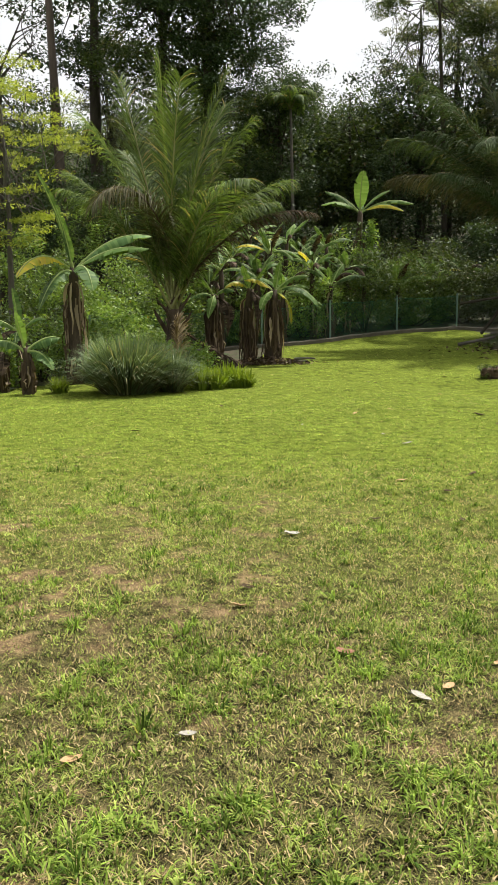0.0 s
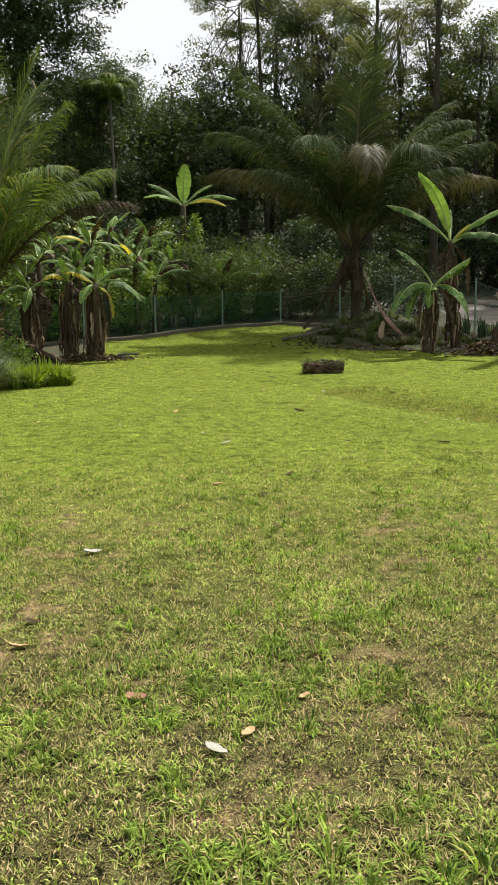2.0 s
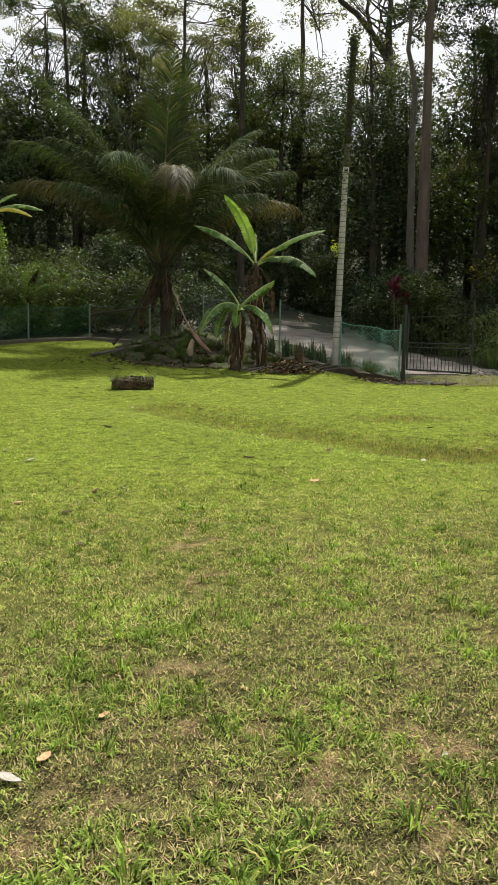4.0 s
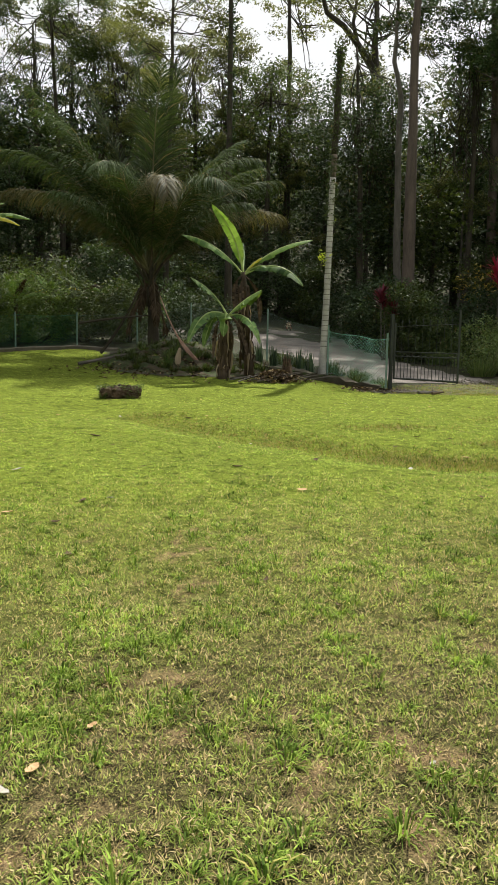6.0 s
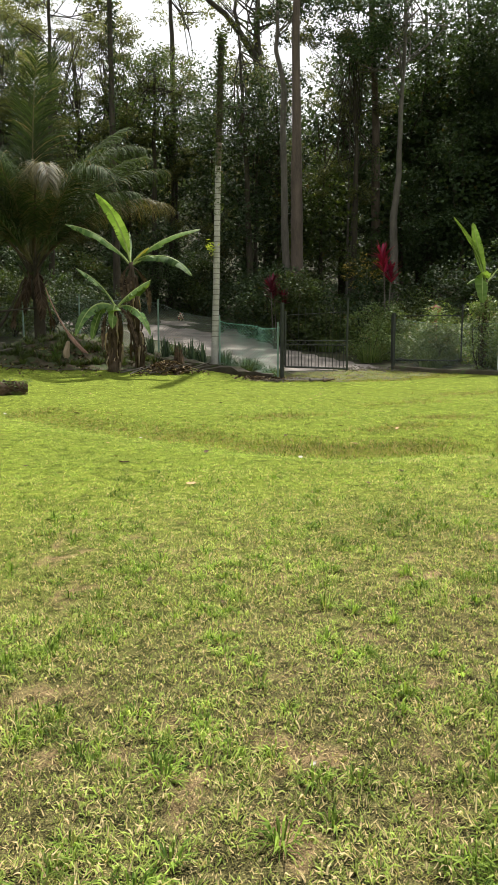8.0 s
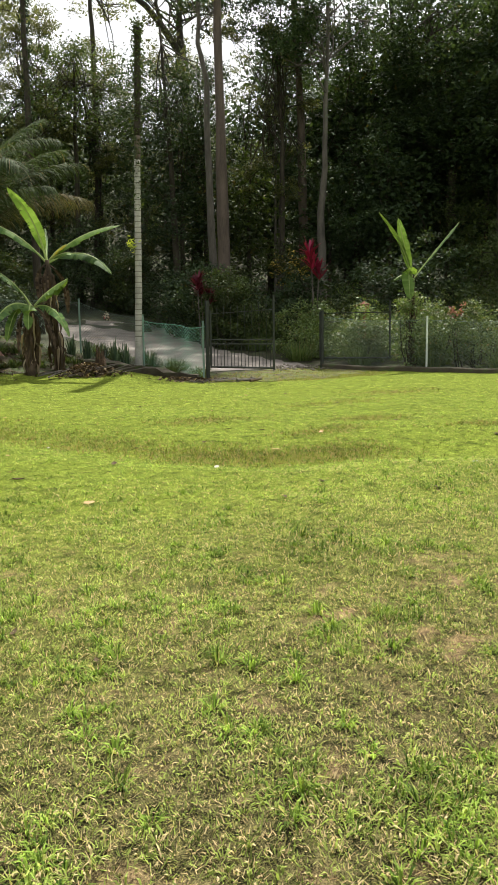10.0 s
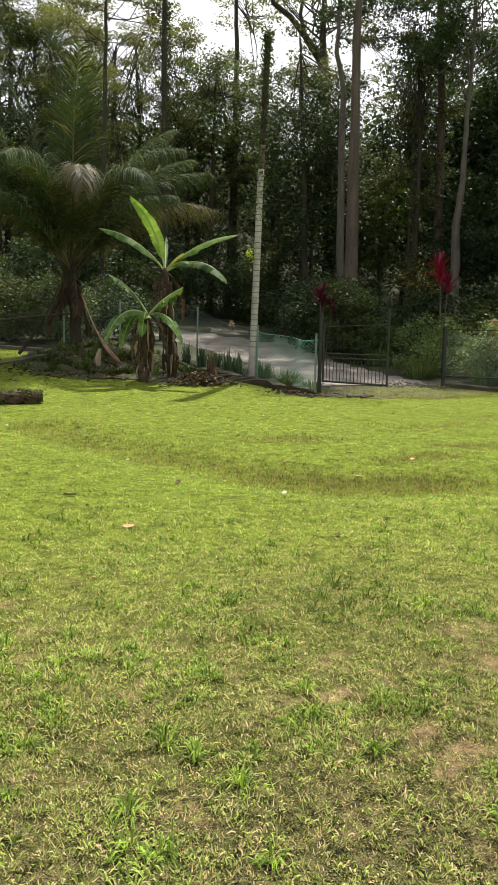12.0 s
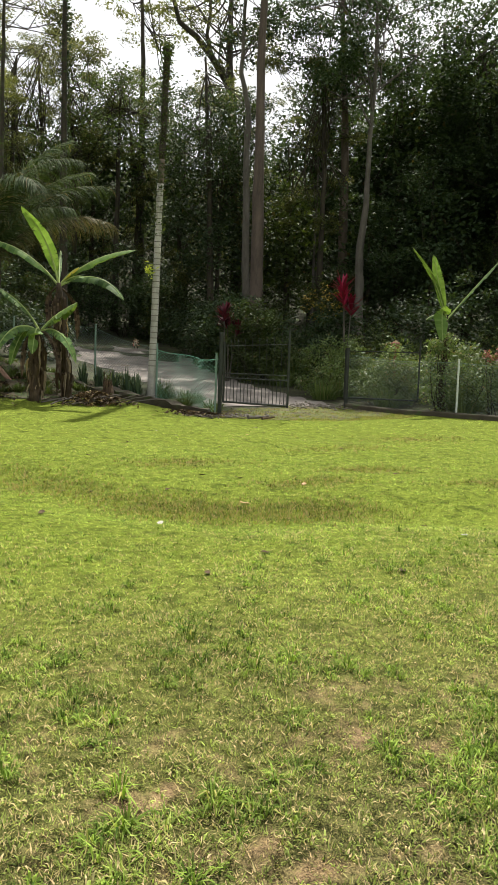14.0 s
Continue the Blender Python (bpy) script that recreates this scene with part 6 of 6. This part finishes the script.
for x, y, rx, rz in ((17.3, 26.6, 0.9, 1.7), (17.5, 21.65, 0.75, 2.1), (18.3, 21.3, 0.8, 1.9), (16.95, 23.4, 0.7, 1.75), (17.9, 28.6, 0.9, 1.7), (19.4, 20.6, 0.9, 1.9)):
    bush(gp(x, y), (rx, rx, rz), 60, 55, 0.1, M_LEAF_WEED, "leafy weeds grown up behind the fence", "weed_scrub", 8, 0.22, 0.5, "weed scrub")
cordyline(gp(13.3, 28.9), 2.55, 38, "dark red cordyline beside the lane", 0.55, M_RED_DARK)
cordyline(gp(17.45, 27.5), 3.75, 34, "bright magenta cordyline behind the gate", 0.65)
bush(gp(18.9, 20.9), (0.3, 0.3, 0.5), 9, 22, 0.1, M_PINK, "pink flowering plant in the scrub", "flowering_plant", 4, 0.08, low=3.2, category="flower")
bush(gp(12.5, 38.2), (0.22, 0.2, 0.36), 9, 14, 0.08, M_WHITE, "small pale flowering plant at the edge of the lane", "flowering_plant", 4, 0.08, category="flower")
ob = thing("post_box", gp(17.7, 24.5), "small orange post with a pitched cap among the weeds", "post")
ox, oy, oz = gp(17.7, 24.5)
child("post", Geo(M_CLAY).box((ox - 0.04, oy - 0.04, oz), (ox + 0.04, oy + 0.04, oz + 1.66)), ob)
g = Geo(M_CLAY)
g.box((ox - 0.11, oy - 0.11, oz + 1.66), (ox + 0.11, oy + 0.11, oz + 1.95))
g.add([(ox + a * 0.135, oy + b * 0.135, oz + 1.954) for a, b in ((-1, -1), (1, -1), (1, 1), (-1, 1))] + [(ox, oy, oz + 2.07)], [(0, 1, 4), (1, 2, 4), (2, 3, 4), (3, 0, 4)])
child("box", g, ob)

# ---- grass ----


def on_lawn(x, y):
    keep = lawn_edge(x, y) < np.where(x < -4.2, -2.9, -0.1)
    keep &= ~((((x - 5.1) / 2.95) ** 2 + ((y - 25.2) / 2.9) ** 2 < 1) & (y > 22.25))
    return keep


def before_walk(x, y):
    """The fan of lawn that lies before the walk."""
    return (x > -0.5 - 0.6 * (y + 0.3)) & (x < 2.5 + 0.95 * (y - 1.2)) & (y > 1.15 + 0.35 * np.maximum(x - 0.3, 0))


def scatter(n, x0, x1, y0, y1, fan=True):
    x, y = rng.uniform(x0, x1, n), rng.uniform(y0, y1, n)
    keep = on_lawn(x, y)
    if fan:
        keep &= before_walk(x, y)
    return x[keep], y[keep]


def rosettes(name, x, y, each, length, width, mat, label, foot=0.012, low=15, high=75, curl=55, two=True):
    """Tufts at x, y: blades spring from a small foot on all sides and arch over."""
    m = len(x)
    size = np.broadcast_to(np.asarray(length, float), (m,)) * rng.uniform(0.65, 1.35, m)
    k = np.repeat(np.arange(m), each)
    n = len(k)
    a = rng.uniform(0, 2 * np.pi, n)
    o = np.stack([np.cos(a), np.sin(a), 0 * a], 1)
    t = np.stack([-np.sin(a), np.cos(a), 0 * a], 1) * (width * rng.uniform(0.6, 1.25, n) * 0.5)[:, None]
    ln = size[k] * rng.uniform(0.5, 1.15, n)
    px, py = x[k] + o[:, 0] * foot * rng.random(n), y[k] + o[:, 1] * foot * rng.random(n)
    p = np.stack([px, py, ground_z(px, py) - 0.003], 1)
    e0 = np.radians(rng.uniform(low, high, n))
    e1 = np.maximum(e0 - np.radians(curl * rng.uniform(0.3, 1.3, n)), -0.35)
    up = np.array([0, 0, 1.0])
    q = p + (ln * 0.52)[:, None] * (o * np.cos(e0)[:, None] + up * np.sin(e0)[:, None])
    r = q + (ln * 0.48)[:, None] * (o * np.cos(e1)[:, None] + up * np.sin(e1)[:, None])
    if two:
        v = np.stack([p - t * 0.7, p + t * 0.7, q + t, q - t, r], 1).reshape(-1, 3)
        i = np.arange(n) * 5
        groups = [(np.stack([i, i + 1, i + 2, i + 3], 1), 0), (np.stack([i + 3, i + 2, i + 4], 1), 0)]
    else:
        v = np.stack([p - t, p + t, (q + r) / 2 + up * 0.1 * ln[:, None]], 1).reshape(-1, 3)
        groups = [(np.arange(3 * n).reshape(-1, 3), 0)]
    return tagged(new(name, mesh_arrays(name, v, groups, [mat])), label, "grass", kind="stuff")


def grow(n, box, thin, lush, fan=True):
    """Places for tufts, fewer where the lawn is worn; lush above 0 gathers them in patches."""
    x, y = scatter(n, *box, fan)
    keep = rng.random(len(x)) > thin * worn_here(x, y)
    keep &= rng.random(len(x)) < np.clip(np.minimum((y - box[2]) / 3.0 + (box[2] < 2), (box[3] - y) / 3.0 + (box[3] > 29)), 0, 1)
    if lush:
        keep &= plan_noise(x, y, 0.45, 21, 3) + 0.25 * rng.random(len(x)) > 0.5 + lush
    return x[keep], y[keep]


NEAR, MIDDLE, FAR = (-4.6, 8.5, 1.1, 8.0), (-8.5, 15.0, 4.8, 15.5), (-11, 22, 10.5, 30.0)
def thick(n, box, thin, power=1.0):
    """Places for tufts, thickest nearest the walk, with their height: low where worn, high in lush patches."""
    x, y = scatter(n, *box)
    keep = rng.random(len(x)) > thin * worn_here(x, y)
    keep &= rng.random(len(x)) < np.interp(y, [1.0, 3.0, 5.0, 8.0], [1.0, 0.95, 0.6, 0.0])
    x, y = x[keep], y[keep]
    lush = np.clip((plan_noise(x, y, 0.4, 21, 3) - 0.32) * 2.6, 0, 1)
    return x, y, (0.72 + 0.5 * lush) * (1 - 0.4 * worn_here(x, y))


x, y, tall = thick(140000, NEAR, 0.7)
rosettes("lawn_grass", x, y, 6, 0.042 * tall, 0.0058, M_BLADE, "short mown lawn grass with some straw blades", foot=0.024, low=5, high=70, two=False)
x, y, tall = thick(30000, NEAR, 0.7)
rosettes("lawn_grass", x, y, 6, 0.044 * tall, 0.0062, M_BLADE, "arching blades of the mown lawn", foot=0.016, low=15, high=85, curl=95)
x, y, tall = thick(100000, NEAR, 0.15)
rosettes("lawn_grass", x, y, 5, 0.038 * tall, 0.0052, M_BLADE_DULL, "dull short grass thinning towards the worn spots", foot=0.024, low=0, high=55, two=False)
x, y, tall = thick(20000, NEAR, 0.85)
keep = tall + 0.15 * rng.random(len(x)) > 1.08
rosettes("lawn_tufts", x[keep], y[keep], 12, 0.056 * tall[keep], 0.0062, M_BLADE_FRESH, "fresh green tufts in the lawn", foot=0.022, low=15, high=80, curl=85)
x, y, tall = thick(1500, NEAR, 0.7)
keep = tall > 0.8
rosettes("coarse_tufts", x[keep], y[keep], 32, 0.08 * tall[keep], 0.0066, M_BLADE_FRESH, "coarse dark green grass tufts standing above the lawn", foot=0.035, low=20, high=82, curl=80)
# Tall single tufts that stand out.
q = np.array([(0.23, 3.3), (0.43, 3.3), (0.63, 2.96), (1.49, 3.36), (-0.17, 2.67), (0.95, 2.49), (0.58, 3.64), (0.24, 3.42), (0.77, 3.65), (2.28, 3.59), (1.44, 4.7), (1.15, 2.03), (3.68, 5.1), (2.84, 3.95), (2.38, 3.38), (2.19, 3.72), (4.17, 4.71), (2.92, 3.44), (-0.19, 2.73), (-0.4, 3.61), (-0.53, 1.65), (-0.94, 2.15)])
x, y = q[:, 0], q[:, 1]
rosettes("coarse_tufts", x, y, 44, 0.1, 0.0068, M_BLADE_FRESH, "large green grass tufts standing out of the lawn", foot=0.045, low=20, high=84, curl=80)
x, y = scatter(100000, *NEAR)
keep = rng.random(len(x)) < 0.22 + 0.9 * worn_here(x, y) + 0.5 * np.clip((plan_noise(x, y, 0.22, 33, 3) - 0.55) * 5, 0, 1)
rosettes("dead_grass", x[keep], y[keep], 4, 0.045, 0.0042, M_STRAW, "matted dead straw lying on the worn spots", foot=0.03, low=-2, high=22, two=False)
rosettes("lawn_grass", *grow(75000, MIDDLE, 0.6, 0), 5, 0.045, 0.0095, M_BLADE_FAR, "short mown lawn grass with some straw blades", foot=0.03, low=0, high=45, two=False)
rosettes("lawn_tufts", *grow(26000, MIDDLE, 0.6, 0.0), 8, 0.05, 0.0085, M_BLADE_FRESH, "fresh green tufts in the lawn", foot=0.02, low=5, high=60, two=False)
x, y = scatter(30000, *MIDDLE)
keep = rng.random(len(x)) < 0.06 + 0.7 * worn_here(x, y)
rosettes("dead_grass", x[keep], y[keep], 5, 0.06, 0.007, M_STRAW, "matted dead straw lying on the worn spots", foot=0.05, low=-2, high=25, two=False)
rosettes("lawn_grass", *grow(52000, FAR, 0.5, 0), 4, 0.045, 0.02, M_BLADE_FAR, "short mown lawn grass with some straw blades", foot=0.06, low=0, high=40, two=False)
rosettes("lawn_tufts", *grow(14000, FAR, 0.5, 0.03), 6, 0.05, 0.016, M_BLADE_FRESH, "fresh green tufts in the lawn", foot=0.05, low=0, high=50, two=False)
x, y = scatter(14000, *FAR)
keep = rng.random(len(x)) < 0.03 + 0.5 * worn_here(x, y)
rosettes("dead_grass", x[keep], y[keep], 5, 0.06, 0.015, M_STRAW, "matted dead straw lying on the worn spots", foot=0.08, low=0, high=30, two=False)
x, y = scatter(16000, -10, 14, -7, 8, False)
keep = ~before_walk(x, y)
rosettes("lawn_grass", x[keep], y[keep], 5, 0.045, 0.025, M_BLADE_FAR, "short mown lawn grass with some straw blades", foot=0.05, two=False)
# Rough grass over the mound and in the gateway.
a, d = rng.uniform(0, 2 * np.pi, 2200), np.sqrt(rng.random(2200))
rosettes("mound_grass", 5.0 + 3.0 * d * np.cos(a), 25.0 + 2.6 * d * np.sin(a), 4, 0.17, 0.018, M_LEAF_MID, "rough dark grass growing over the mound", foot=0.05, two=False)
a, d = rng.uniform(0, 2 * np.pi, 5200), np.sqrt(rng.random(5200))
rosettes("gateway_grass", 12.7 + 3.5 * d * np.cos(a), 20.9 + 1.5 * d * np.sin(a) + 0.38 * d * np.cos(a), 4, 0.07, 0.02, M_SWALE, "patchy worn grass in the gateway", foot=0.05, two=False)
# Rank brownish grass along the swale and on the worn spots beyond it.
sw = np.array(SWALE)
t = rng.uniform(0.6, 5.2, 6000)
i = t.astype(int)
q = sw[i] + (sw[i + 1] - sw[i]) * (t - i)[:, None] + rng.normal(size=(6000, 2)) * (0.36, 0.3) + (0.22, 0.25)
q = np.concatenate([q] + [np.array((a, b)) + rng.normal(size=(450, 2)) * (c * 0.6, d * 0.6) for a, b, c, d in WORN[20:]])
rosettes("swale_grass", q[:, 0], q[:, 1], 4, 0.065, 0.013, M_SWALE, "rank brownish grass along the shallow swale", foot=0.04, two=False)

# ---- fallen leaves ----
def fallen_leaf(x, y, length, turn, kind, curl=0.75):
    s = np.linspace(-1, 1, 7)
    w = (0.24 + 0.03 * np.sin(5 * s + turn)) * np.sqrt(np.clip(1 - s**2, 0, 1)) * (1 - 0.15 * s) + 0.01
    rows = []
    for k, u in enumerate(s):
        zc = 0.12 * curl * u * u
        rows += [(u * 0.5, -w[k], zc + curl * 0.35 * w[k]), (u * 0.5, 0, zc), (u * 0.5, w[k], zc + curl * 0.35 * w[k])]
    v = np.array(rows)
    f = [(3 * i + d, 3 * i + d + 3, 3 * i + d + 4, 3 * i + d + 1) for i in range(6) for d in (0, 1)]
    v2 = v + (0, 0, 0.012)
    g = Geo(M_FALLEN[kind])
    g.add(v * length, f)
    g.add(v2 * length, [q[::-1] for q in f])
    g.tube(np.array([(-0.68, 0, 0.05), (-0.5, 0, 0.02), (0, 0, 0.015), (0.48, 0, 0.03)]) * length, [0.012 * length, 0.014 * length, 0.012 * length, 0.004 * length], 5)
    ob = single("fallen_leaf", g, ("pale bleached fallen leaf lying on the grass", "orange-tan fallen leaf lying on the grass", "reddish-brown fallen leaf lying on the grass", "dark curled dead leaf lying on the grass")[kind], "fallen leaf", group="fallen leaves")
    ob.matrix_world = pose(*gp(x, y, 0.012), float(rng.uniform(-14, 14)), float(rng.uniform(-10, 10)), turn)
    return ob


rng = np.random.default_rng(12)
FALLEN_AT = [
    (-0.77, 4.70, 0.17, 30, 0), (0.015, 2.49, 0.14, -35, 0), (0.12, 2.60, 0.10, 50, 1), (-0.29, 2.88, 0.13, 5, 2), (-0.85, 3.62, 0.12, 0, 3), (-0.84, 3.35, 0.13, 10, 1),
    (0.78, 6.94, 0.1, 30, 0), (0.29, 6.13, 0.12, -10, 3), (1.0, 11.6, 0.26, 15, 3), (1.42, 2.36, 0.045, 20, 0), (1.46, 4.49, 0.09, 60, 3), (1.72, 3.99, 0.07, 80, 3), (2.23, 8.22, 0.2, -5, 3), (-0.77, 2.14, 0.1, 20, 0), (-1.1, 1.92, 0.12, 40, 1), (0.33, 2.88, 0.07, 30, 1),
]
for x, y, ln, turn, kind in FALLEN_AT:
    fallen_leaf(x, y, ln * 0.64, turn, kind, 1.0)
for k in range(70):
    x, y = rng.uniform(-4, 10), rng.uniform(5, 19)
    fallen_leaf(x, y, float(rng.uniform(0.05, 0.12)), float(rng.uniform(0, 360)), int(rng.choice([0, 1, 3, 3, 3, 1])))
